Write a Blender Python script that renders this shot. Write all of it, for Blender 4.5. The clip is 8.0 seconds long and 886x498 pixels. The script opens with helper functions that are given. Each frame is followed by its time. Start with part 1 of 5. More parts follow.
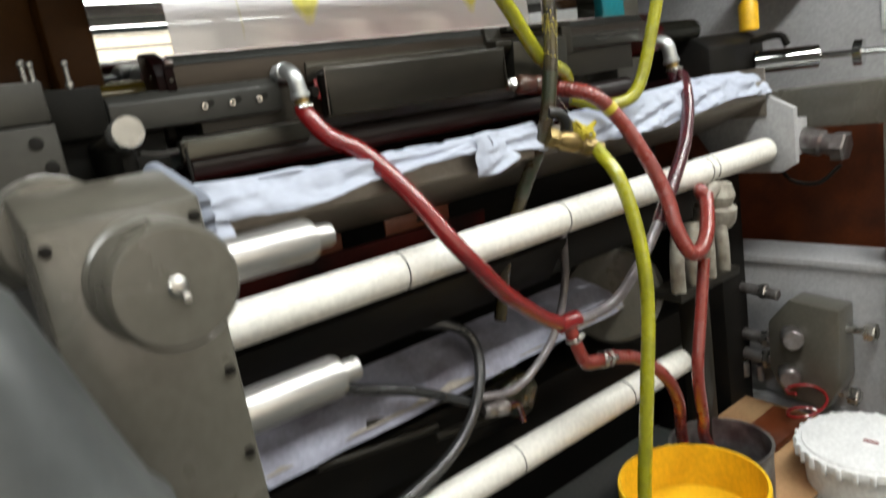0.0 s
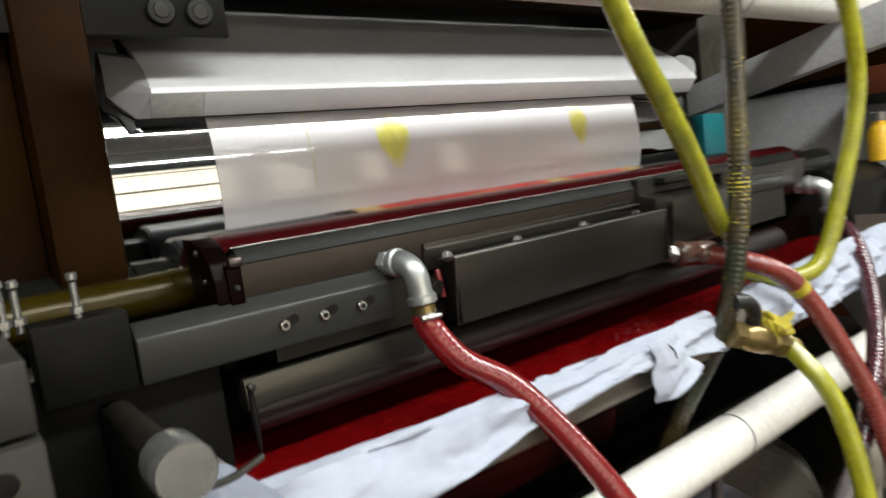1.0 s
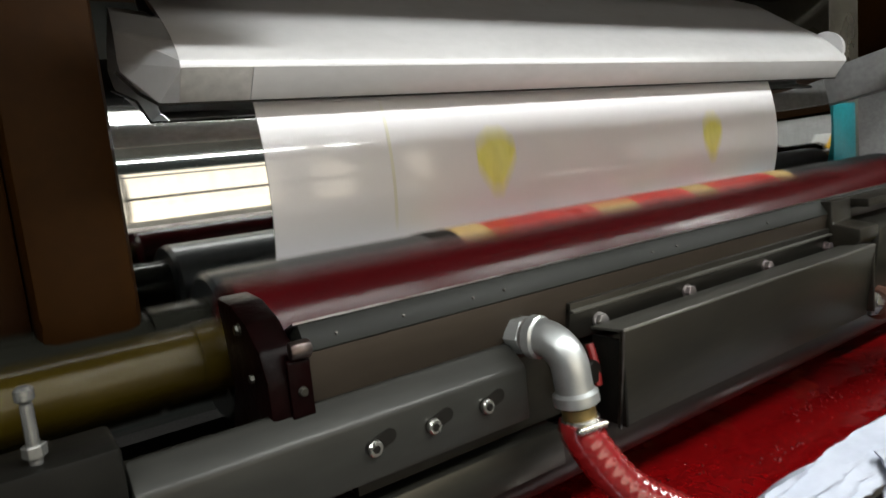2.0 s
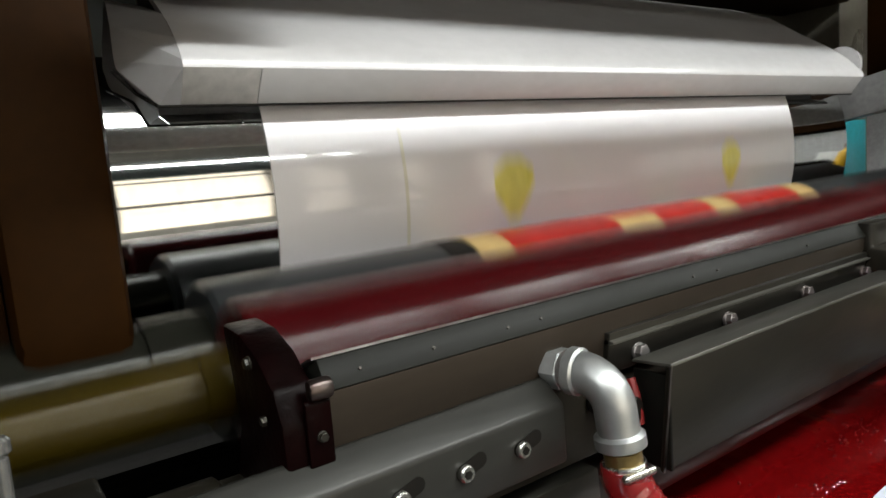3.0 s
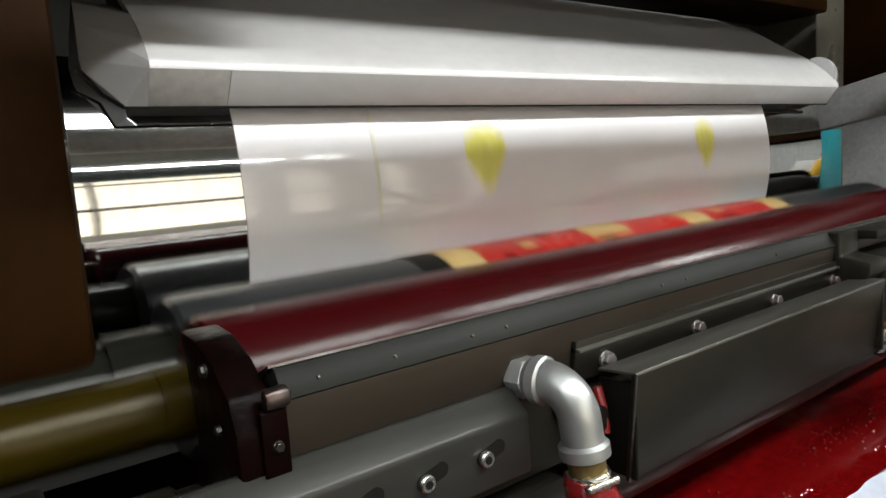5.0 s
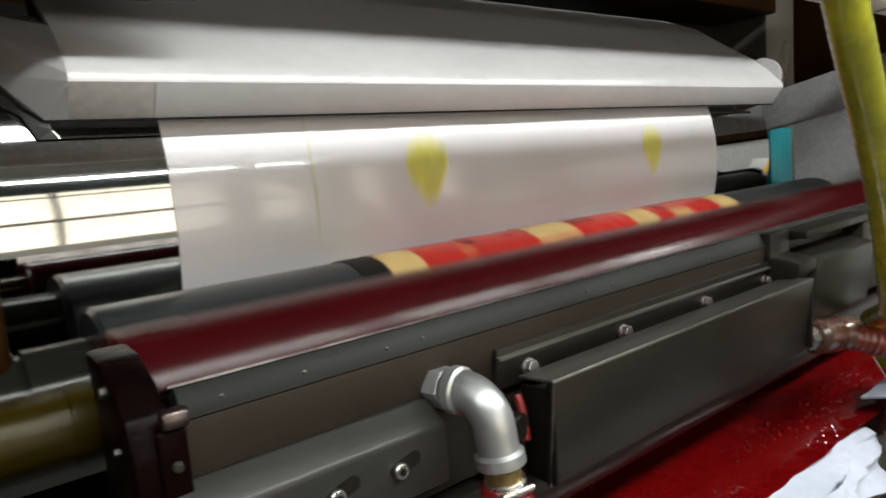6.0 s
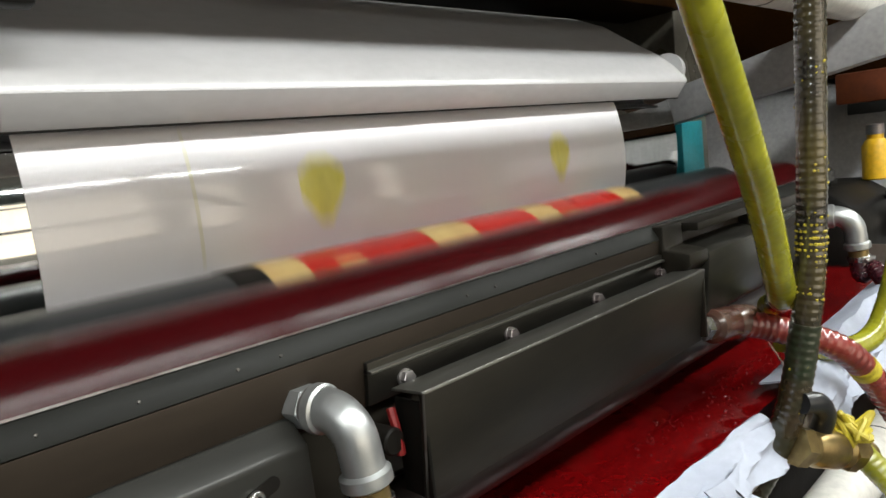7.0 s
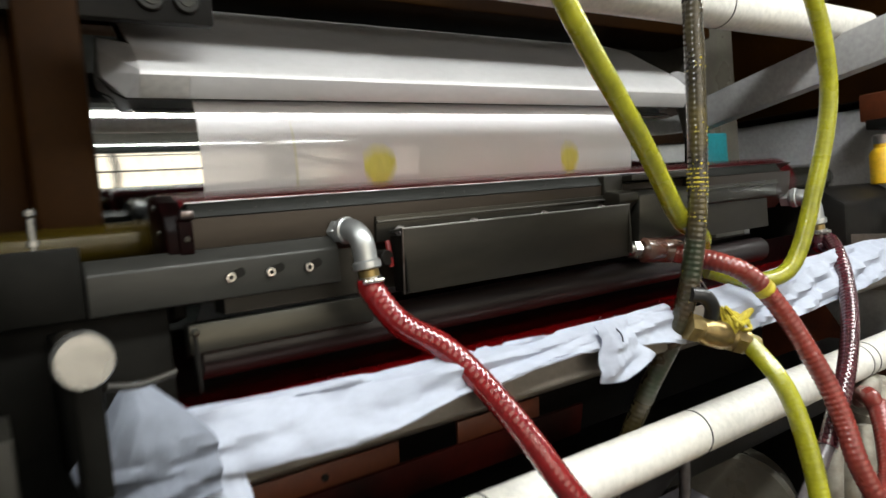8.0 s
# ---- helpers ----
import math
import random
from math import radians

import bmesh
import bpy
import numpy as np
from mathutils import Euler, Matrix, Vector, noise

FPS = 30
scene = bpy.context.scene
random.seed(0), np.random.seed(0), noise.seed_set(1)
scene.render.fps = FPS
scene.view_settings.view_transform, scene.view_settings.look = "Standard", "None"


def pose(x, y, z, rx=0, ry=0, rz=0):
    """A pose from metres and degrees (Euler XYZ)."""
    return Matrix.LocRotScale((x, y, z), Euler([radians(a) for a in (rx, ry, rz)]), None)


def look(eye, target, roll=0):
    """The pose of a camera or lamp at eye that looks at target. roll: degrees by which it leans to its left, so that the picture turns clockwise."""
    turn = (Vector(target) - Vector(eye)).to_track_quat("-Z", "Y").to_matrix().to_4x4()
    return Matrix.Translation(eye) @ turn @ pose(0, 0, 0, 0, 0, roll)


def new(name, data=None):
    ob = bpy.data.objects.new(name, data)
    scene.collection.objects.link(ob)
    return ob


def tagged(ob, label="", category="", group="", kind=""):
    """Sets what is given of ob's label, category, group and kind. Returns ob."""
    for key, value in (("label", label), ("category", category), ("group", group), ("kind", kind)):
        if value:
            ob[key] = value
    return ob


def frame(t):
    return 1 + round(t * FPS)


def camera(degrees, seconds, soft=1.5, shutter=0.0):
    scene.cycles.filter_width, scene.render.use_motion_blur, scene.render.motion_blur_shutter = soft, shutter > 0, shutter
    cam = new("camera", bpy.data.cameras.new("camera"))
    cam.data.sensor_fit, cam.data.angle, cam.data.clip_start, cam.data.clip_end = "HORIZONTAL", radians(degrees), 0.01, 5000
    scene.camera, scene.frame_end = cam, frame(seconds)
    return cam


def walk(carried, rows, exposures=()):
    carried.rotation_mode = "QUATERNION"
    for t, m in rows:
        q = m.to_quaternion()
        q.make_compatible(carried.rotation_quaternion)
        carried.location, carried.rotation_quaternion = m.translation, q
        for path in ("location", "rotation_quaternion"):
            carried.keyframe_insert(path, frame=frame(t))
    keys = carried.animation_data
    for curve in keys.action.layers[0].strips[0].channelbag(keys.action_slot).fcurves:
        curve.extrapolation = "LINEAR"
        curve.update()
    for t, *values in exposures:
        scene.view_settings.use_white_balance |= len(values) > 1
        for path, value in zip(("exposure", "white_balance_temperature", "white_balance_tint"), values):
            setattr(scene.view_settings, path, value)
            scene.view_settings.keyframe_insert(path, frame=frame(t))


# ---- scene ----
cam = camera(66.7, 8.0, soft=1.5, shutter=0.4)
LEVEL_DEG, LIFT = 8.0, 0.0
PIVOT = (0.784, 1.253, 1.3825)
LEVEL = Matrix.Translation(PIVOT) @ pose(0, 0, LIFT, LEVEL_DEG) @ Matrix.Translation(Vector(PIVOT) * -1)
PATH = [
    (0, (0.06, 0.14, 1.455), (1.202, 1.653, 0.817), -4.4),
    (0.5, (0.068, 0.413, 1.553), (1.38, 1.84, 1.06), -3.5),
    (1, (0.158, 0.615, 1.576), (1.362, 2.15, 1.136), -2.4),
    (1.5, (0.247, 0.79, 1.585), (1.343, 2.377, 1.055), -1.9),
    (2.8, (0.249, 0.941, 1.586), (1.409, 2.502, 1.119), 0.5),
    (3, (0.254, 0.948, 1.585), (1.398, 2.515, 1.101), 0.2),
    (3.5, (0.258, 0.961, 1.586), (1.367, 2.538, 1.053), -0.3),
    (4, (0.268, 0.956, 1.584), (1.401, 2.525, 1.079), -0.4),
    (5.5, (0.267, 0.933, 1.589), (1.463, 2.467, 1.124), 1.4),
    (6, (0.3, 0.918, 1.596), (1.537, 2.417, 1.121), 0.5),
    (6.5, (0.342, 0.907, 1.594), (1.683, 2.307, 1.104), 0.3),
    (7, (0.357, 0.894, 1.595), (1.713, 2.287, 1.126), -1.1),
    (7.5, (0.309, 0.789, 1.557), (1.605, 2.245, 1.112), -1.5),
    (8, (0.208, 0.507, 1.51), (1.341, 2.119, 1.167), -0.7),
]
walk(cam, [(t, LEVEL @ look(eye, target, roll)) for t, eye, target, roll in PATH])

# ---- light: a workshop hall with fluorescent ceiling lamps and a row of bright windows behind the walk ----
world = bpy.data.worlds.new("hall_world")
scene.world = world
world.use_nodes = True
world.node_tree.nodes["Background"].inputs[0].default_value = (0.75, 0.82, 0.9, 1)
world.node_tree.nodes["Background"].inputs[1].default_value = 0.03
scene.view_settings.exposure = -0.34


# ---- materials ----
def material(name, colour, rough=0.5, metal=0.0, tint=None, scale=12.0, amount=0.5, bump=0.0, bump_scale=None,
             coat=0.0, stretch=(1, 1, 1), rough_var=0.12, spec=0.5, glow=0.0, clear=0.0, per_object=0.0, fine=90.0, grainy=0.35, coat_rough=0.06, coat_ior=1.5):
    """A principled surface: two tints mixed by broad noise, fine grain in colour and roughness, and a relief."""
    m = bpy.data.materials.new(name)
    m.use_nodes = True
    nt = m.node_tree
    n, l = nt.nodes, nt.links
    p = n["Principled BSDF"]
    co = n.new("ShaderNodeTexCoord")
    mp = n.new("ShaderNodeMapping")
    mp.inputs["Scale"].default_value = stretch
    l.new(co.outputs["Object"], mp.inputs[0])
    broad = n.new("ShaderNodeTexNoise")
    broad.inputs["Scale"].default_value, broad.inputs["Detail"].default_value = scale, 5.0
    grain = n.new("ShaderNodeTexNoise")
    grain.inputs["Scale"].default_value, grain.inputs["Detail"].default_value = fine, 3.0
    for t in (broad, grain):
        l.new(mp.outputs[0], t.inputs["Vector"])
    ramp = n.new("ShaderNodeMapRange")
    ramp.inputs[1].default_value, ramp.inputs[2].default_value = 0.36, 0.66
    ramp.inputs[3].default_value, ramp.inputs[4].default_value = 0.0, amount
    l.new(broad.outputs[0], ramp.inputs[0])
    mix = n.new("ShaderNodeMix")
    mix.data_type = "RGBA"
    other = tint or tuple(c * 0.7 for c in colour)
    mix.inputs[6].default_value, mix.inputs[7].default_value = (*colour, 1), (*other, 1)
    l.new(ramp.outputs[0], mix.inputs[0])
    mix2 = n.new("ShaderNodeMix")
    mix2.data_type, mix2.blend_type = "RGBA", "MULTIPLY"
    mix2.inputs[0].default_value = grainy
    g2 = n.new("ShaderNodeMapRange")
    g2.inputs[1].default_value, g2.inputs[2].default_value, g2.inputs[3].default_value, g2.inputs[4].default_value = 0.3, 0.7, 0.6, 1.2
    l.new(grain.outputs[0], g2.inputs[0])
    l.new(mix.outputs[2], mix2.inputs[6])
    l.new(g2.outputs[0], mix2.inputs[7])
    out = mix2.outputs[2]
    if per_object:
        info = n.new("ShaderNodeObjectInfo")
        hsv = n.new("ShaderNodeHueSaturation")
        r = n.new("ShaderNodeMapRange")
        r.inputs[3].default_value, r.inputs[4].default_value = 1 - per_object, 1 + per_object
        l.new(info.outputs["Random"], r.inputs[0])
        l.new(r.outputs[0], hsv.inputs["Value"])
        l.new(out, hsv.inputs["Color"])
        out = hsv.outputs[0]
    l.new(out, p.inputs["Base Color"])
    rr = n.new("ShaderNodeMapRange")
    rr.inputs[3].default_value, rr.inputs[4].default_value = max(0.02, rough - rough_var), min(1, rough + rough_var)
    l.new(broad.outputs[0], rr.inputs[0])
    l.new(rr.outputs[0], p.inputs["Roughness"])
    p.inputs["Metallic"].default_value = metal
    p.inputs["Coat Weight"].default_value = coat
    p.inputs["Coat Roughness"].default_value = coat_rough
    p.inputs["Coat IOR"].default_value = coat_ior
    p.inputs["Specular IOR Level"].default_value = spec
    if clear:
        p.inputs["Transmission Weight"].default_value = clear
    if glow:
        p.inputs["Emission Color"].default_value = (*colour, 1)
        p.inputs["Emission Strength"].default_value = glow
    if bump:
        b = n.new("ShaderNodeBump")
        b.inputs["Strength"].default_value, b.inputs["Distance"].default_value = bump, 0.002
        if bump_scale:
            t = n.new("ShaderNodeTexNoise")
            t.inputs["Scale"].default_value, t.inputs["Detail"].default_value = bump_scale, 4.0
            l.new(mp.outputs[0], t.inputs["Vector"])
            l.new(t.outputs[0], b.inputs["Height"])
        else:
            l.new(grain.outputs[0], b.inputs["Height"])
        l.new(b.outputs[0], p.inputs["Normal"])
    return m


CHROME = material("polished_chrome", (0.60, 0.61, 0.60), 0.045, 1.0, amount=0.2, rough_var=0.015, scale=6)
STEEL = material("oiled_steel", (0.060, 0.058, 0.048), 0.32, 0.8, (0.040, 0.037, 0.032), 9, 0.7, 0.08, 160, stretch=(0.2, 1, 1))
BRACKET = material("grey_oiled_bar", (0.030, 0.030, 0.027), 0.38, 0.2, (0.020, 0.0195, 0.017), 8, 0.8, 0.1, 120, stretch=(0.3, 1, 1), spec=0.35)
# Shade at the press's left end and in recesses is put into this colour.
DARK_PLATE = material("shaded_dark_plate", (0.008, 0.0076, 0.0065), 0.45, 0.0, (0.004, 0.0038, 0.0032), 8, 0.8, 0.1, 90, spec=0.07)
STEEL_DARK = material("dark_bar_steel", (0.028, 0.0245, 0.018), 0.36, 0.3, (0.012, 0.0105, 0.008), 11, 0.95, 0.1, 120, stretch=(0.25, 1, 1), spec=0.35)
BROWN_STEEL = material("ink_stained_steel", (0.034, 0.026, 0.019), 0.38, 0.4, (0.020, 0.014, 0.010), 7, 0.8, 0.08, 140, stretch=(0.2, 1, 1), spec=0.4)
# Lighter copy of STEEL: light on upward faces is put into the colour.
STEEL_LIT = material("lit_grey_steel", (0.115, 0.112, 0.100), 0.36, 0.6, (0.06, 0.056, 0.047), 12, 0.8, 0.08, 160, stretch=(0.2, 1, 1))
WET_DARK = material("ink_wetted_dark_tube", (0.014, 0.012, 0.012), 0.34, 0.0, (0.022, 0.016, 0.016), 12, 0.8, 0.1, stretch=(0.4, 1, 1), spec=0.4)
CLAMP = material("dark_oiled_clamp", (0.013, 0.0135, 0.0115), 0.48, 0.0, (0.007, 0.007, 0.006), 10, 0.8, 0.1, 120, stretch=(0.25, 1, 1), spec=0.12)
BLADE = material("doctor_blade_steel", (0.20, 0.18, 0.17), 0.34, 1.0, (0.09, 0.06, 0.055), 30, 0.9)
# Greyer copy of the cover sheet: the lip end's shade is put into the colour.
LIP_SHADED = material("shaded_lip_sheet", (0.44, 0.43, 0.415), 0.35, 0.1, (0.36, 0.35, 0.335), 5, 0.6)
SHAFT = material("turned_shaft_steel", (0.013, 0.013, 0.010), 0.15, 0.15, (0.006, 0.006, 0.005), 14, 0.6, stretch=(0.3, 1, 1), spec=0.12)
GOLD = material("ink_yellowed_shaft", (0.042, 0.028, 0.002), 0.24, 0.2, (0.006, 0.0045, 0.001), 12, 0.95, stretch=(0.3, 1, 1), spec=0.2)
GALV = material("galvanised_iron", (0.52, 0.54, 0.54), 0.38, 0.85, (0.40, 0.41, 0.41), 45, 0.7, 0.25, 60)
ZINC = material("zinc_bolt", (0.62, 0.61, 0.58), 0.28, 1.0, (0.4, 0.39, 0.36), 60, 0.6)
BRASS = material("tarnished_brass", (0.34, 0.25, 0.10), 0.32, 0.85, (0.16, 0.11, 0.05), 40, 0.7, 0.1)
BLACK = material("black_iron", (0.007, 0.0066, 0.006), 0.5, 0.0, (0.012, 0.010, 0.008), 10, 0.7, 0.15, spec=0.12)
BLACK_PLASTIC = material("black_plastic", (0.010, 0.010, 0.011), 0.35, 0.0, (0.03, 0.03, 0.03), 20, 0.5)
RUBBER = material("dark_sleeve_rubber", (0.016, 0.018, 0.019), 0.34, 0.0, (0.013, 0.014, 0.015), 10, 0.6, coat=0.25, stretch=(0.3, 1, 1))
ANILOX = material("wine_red_inked_ceramic", (0.040, 0.0022, 0.0030), 0.19, 0.0, (0.026, 0.0016, 0.0022), 6, 0.6, coat=0.0, stretch=(0.25, 1, 1), rough_var=0.05, spec=0.2)
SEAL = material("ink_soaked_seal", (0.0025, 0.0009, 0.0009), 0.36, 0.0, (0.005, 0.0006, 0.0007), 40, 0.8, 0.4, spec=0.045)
PLATE_RED = material("inked_red_plate", (0.40, 0.013, 0.006), 0.3, 0.0, (0.27, 0.007, 0.005), 14, 0.6, 0.1, coat=0.3, per_object=0.18)
PLATE_CREAM = material("cream_mounting_tape", (0.42, 0.30, 0.12), 0.42, 0.0, (0.32, 0.19, 0.07), 25, 0.6, 0.05)
PLATE_PINK = material("wet_red_ink", (0.072, 0.0010, 0.0014), 0.07, 0.0, (0.050, 0.0008, 0.0010), 5, 0.5, 0.3, 22, coat=0.0, rough_var=0.03, spec=0.32)
FILM = material("milky_plastic_film", (0.86, 0.855, 0.89), 0.46, 0.08, (0.76, 0.75, 0.785), 4, 0.6, rough_var=0.06, coat=1.0, coat_rough=0.075, spec=0.5, grainy=0.02, coat_ior=1.75)
FAINT_YELLOW = material("faint_yellow_print", (0.77, 0.76, 0.66), 0.4, 0.1, coat=0.8, amount=0.2)
PRINT_YELLOW = material("yellow_print", (0.84, 0.80, 0.16), 0.3, 0.2, (0.80, 0.77, 0.28), 30, 0.5, coat=0.4)
INK = material("wet_red_ink", (0.138, 0.0017, 0.0023), 0.08, 0.0, (0.10, 0.0013, 0.0017), 5, 0.5, 0.3, 22, coat=0.25, rough_var=0.03, spec=0.4)
RAG = material("pale_blue_wiping_cloth", (0.38, 0.41, 0.49), 0.8, 0.0, (0.30, 0.33, 0.41), 6, 0.5, 0.8, 38, grainy=0.15, stretch=(0.6, 1, 1.6))
# Darker copy of RAG; puts the shade on the crumpled end into the colour.
RAG_SHADED = material("shaded_wiping_cloth", (0.19, 0.21, 0.26), 0.8, 0.0, (0.10, 0.11, 0.14), 10, 0.8, 0.8, 38, grainy=0.15)
RAG_STAIN = material("stained_grey_cloth", (0.27, 0.275, 0.34), 0.85, 0.0, (0.10, 0.09, 0.11), 8, 0.8, 0.35, 160)
HOSE_RED = material("red_pvc_hose", (0.20, 0.010, 0.011), 0.2, 0.0, (0.13, 0.006, 0.007), 12, 0.6, coat=0.8, rough_var=0.05)
HOSE_DULL = material("faded_red_hose", (0.22, 0.032, 0.023), 0.28, 0.0, (0.14, 0.02, 0.016), 14, 0.7, coat=0.5)
HOSE_YELLOW = material("yellow_green_pvc_hose", (0.35, 0.34, 0.016), 0.28, 0.0, (0.20, 0.20, 0.010), 20, 0.85, 0.3, 60, coat=0.5)
HOSE_DARK = material("paint_smeared_dark_hose", (0.024, 0.021, 0.018), 0.22, 0.0, (0.10, 0.075, 0.02), 14, 0.7, coat=0.7)
HOSE_BROWN = material("brown_stained_hose", (0.050, 0.028, 0.014), 0.28, 0.0, (0.016, 0.030, 0.014), 20, 0.95, coat=0.6)
UNION = material("ink_crusted_union", (0.085, 0.024, 0.018), 0.24, 0.0, (0.10, 0.065, 0.045), 24, 0.8, 0.2, 60, coat=0.5)
HOSE_PURPLE = material("purple_black_hose", (0.075, 0.015, 0.02), 0.2, 0.0, (0.03, 0.01, 0.015), 14, 0.7, coat=0.8)
HOSE_CLEAR = material("greyish_clear_hose", (0.16, 0.14, 0.14), 0.15, 0.0, (0.08, 0.07, 0.08), 20, 0.7, coat=0.9)
HOSE_BLACK = material("black_rubber_hose", (0.02, 0.02, 0.021), 0.3, 0.0, (0.04, 0.04, 0.04), 16, 0.5, coat=0.4)
DRY_YELLOW = material("dried_yellow_ink", (0.46, 0.38, 0.025), 0.5, 0.0, (0.4, 0.3, 0.02), 60, 0.6, 0.4)
WHITE_ROLL = material("white_wrapped_roller", (0.74, 0.72, 0.67), 0.45, 0.0, (0.64, 0.61, 0.55), 7, 0.5, 0.05)
RING = material("thin_black_ring", (0.03, 0.03, 0.03), 0.5)
GREY_PAINT = material("warm_grey_machine_paint", (0.100, 0.093, 0.076), 0.30, 0.0, (0.066, 0.061, 0.049), 7, 0.7, 0.06, 70, coat=0.4, coat_rough=0.15)
GREY_LIGHT = material("light_grey_panel_paint", (0.40, 0.40, 0.41), 0.45, 0.0, (0.29, 0.285, 0.28), 4, 0.6, 0.05)
MOTOR_GREY = material("bluish_grey_motor_paint", (0.062, 0.067, 0.067), 0.40, 0.0, (0.036, 0.039, 0.039), 6, 0.8, 0.06)
# Broad mottling puts the hood's blurred dark reflections into its colour.
COVER = material("grey_white_cover_sheet", (0.58, 0.575, 0.585), 0.30, 0.0, (0.42, 0.415, 0.42), 4, 0.7, 0.0, coat=0.3, coat_rough=0.2, rough_var=0.05, grainy=0.12, stretch=(0.5, 1, 1))
TRAY = material("beige_grey_tray", (0.17, 0.15, 0.125), 0.42, 0.2, (0.2, 0.17, 0.14), 8, 0.7, 0.08)
TRAY_RED = material("red_ink_stained_plate", (0.075, 0.008, 0.005), 0.5, 0.0, (0.010, 0.004, 0.003), 5, 0.95, 0.1, spec=0.15)
BROWN_PAINT = material("dark_orange_brown_paint", (0.020, 0.0072, 0.0005), 0.55, 0.0, (0.008, 0.0026, 0.0003), 4, 0.9, 0.03, spec=0.05)
ORANGE = material("rusty_orange_paint", (0.14, 0.030, 0.006), 0.5, 0.0, (0.04, 0.010, 0.003), 7, 0.8, 0.1)
TEAL = material("teal_enamel", (0.015, 0.21, 0.25), 0.35, 0.0, (0.01, 0.15, 0.19), 8, 0.5, coat=0.2)
YELLOW_PLASTIC = material("yellow_plastic", (0.80, 0.47, 0.015), 0.38, 0.0, (0.68, 0.38, 0.01), 8, 0.6, 0.05)
WHITE_PLASTIC = material("white_plastic_lid", (0.78, 0.78, 0.78), 0.5, 0.0, (0.66, 0.66, 0.66), 14, 0.5, 0.1)
CARD = material("tan_cardboard", (0.42, 0.25, 0.12), 0.8, 0.0, (0.3, 0.15, 0.07), 8, 0.8, 0.1)
TIN = material("smeared_tin", (0.35, 0.34, 0.33), 0.35, 0.8, (0.12, 0.08, 0.08), 18, 0.8, 0.15)
CAKED = material("ink_caked_pump_metal", (0.34, 0.32, 0.27), 0.5, 0.2, (0.16, 0.13, 0.11), 30, 0.8, 0.3)
SATIN = material("satin_turned_steel", (0.5, 0.49, 0.47), 0.36, 0.85, (0.42, 0.41, 0.39), 5, 0.4, grainy=0.1)
KNOB = material("satin_steel_knob", (0.27, 0.27, 0.26), 0.26, 0.75, (0.22, 0.22, 0.21), 12, 0.5)
# Darker copy of the grey machine paint for the left-hand blocks.
BLOCK_GREY = material("dark_grey_block_paint", (0.036, 0.034, 0.028), 0.42, 0.0, (0.018, 0.0165, 0.014), 9, 0.8, 0.08, 80, spec=0.25)
RED_PLASTIC = material("red_plastic", (0.20, 0.012, 0.012), 0.4)
CONCRETE = material("dirty_concrete", (0.10, 0.095, 0.09), 0.7, 0.0, (0.05, 0.07, 0.065), 3, 0.8, 0.3, 30)
PLASTER = material("grey_plaster", (0.15, 0.15, 0.15), 0.8, 0.0, (0.10, 0.10, 0.10), 2, 0.7, 0.1)
WARM_PLASTER = material("cream_plaster", (0.58, 0.54, 0.47), 0.8, 0.0, (0.5, 0.46, 0.40), 2, 0.7, 0.1)
TEAL_WALL = material("greenish_grey_wall_paint", (0.16, 0.21, 0.21), 0.8, 0.0, (0.12, 0.16, 0.16), 2, 0.7, 0.1)
CEILING = material("dusty_ceiling_sheet", (0.14, 0.15, 0.15), 0.7, 0.0, (0.09, 0.10, 0.10), 2, 0.7)
TUBE = material("fluorescent_diffuser", (1.0, 0.98, 0.95), 0.5, glow=6.5)
# Glow kept below its area light's, so the lamp mirrors only faintly.
TUBE_FAR = material("dim_far_diffuser", (1.0, 0.98, 0.95), 0.5, glow=1.8)
OUTSIDE = material("bright_day_outside", (1.0, 0.89, 0.73), 0.9, glow=2.6)


# ---- mesh helpers ----
def part(name, bm, mat, parent=None, label="", smooth=True):
    me = bpy.data.meshes.new(name)
    bm.normal_update()
    if smooth:
        for f in bm.faces:
            f.smooth = True
        for e in bm.edges:
            if len(e.link_faces) == 2 and e.calc_face_angle() > 0.6:
                e.smooth = False
    bm.to_mesh(me)
    bm.free()
    me.materials.append(mat)
    ob = new(name, me)
    if parent is not None:
        ob.parent = parent
        ob.matrix_parent_inverse = parent.matrix_basis.inverted()
    if label:
        tagged(ob, label)
    return ob


def base(name, at, label, category, group="", kind=""):
    e = new(name)
    e.empty_display_size = 0.05
    e.matrix_basis = Matrix.Translation(at)
    return tagged(e, label, category, group, kind)


def block(lo, hi, bevel=0.003, segments=2):
    bm = bmesh.new()
    bmesh.ops.create_cube(bm, size=1)
    for v in bm.verts:
        v.co = Vector([lo[i] if v.co[i] < 0 else hi[i] for i in range(3)])
    if bevel:
        bmesh.ops.bevel(bm, geom=bm.edges[:], offset=bevel, segments=segments, affect="EDGES", profile=0.5)
    return bm


def prism(profile, x0, x1, bevel=0.0):
    """A bar along x with the (y, z) profile given, counted round."""
    bm = bmesh.new()
    a = [bm.verts.new((x0, y, z)) for y, z in profile]
    b = [bm.verts.new((x1, y, z)) for y, z in profile]
    n = len(profile)
    bm.faces.new(a), bm.faces.new(b[::-1])
    for i in range(n):
        bm.faces.new((a[i], b[i], b[(i + 1) % n], a[(i + 1) % n]))
    bmesh.ops.recalc_face_normals(bm, faces=bm.faces[:])
    if bevel:
        bmesh.ops.bevel(bm, geom=bm.edges[:], offset=bevel, segments=2, affect="EDGES", profile=0.5)
    return bm


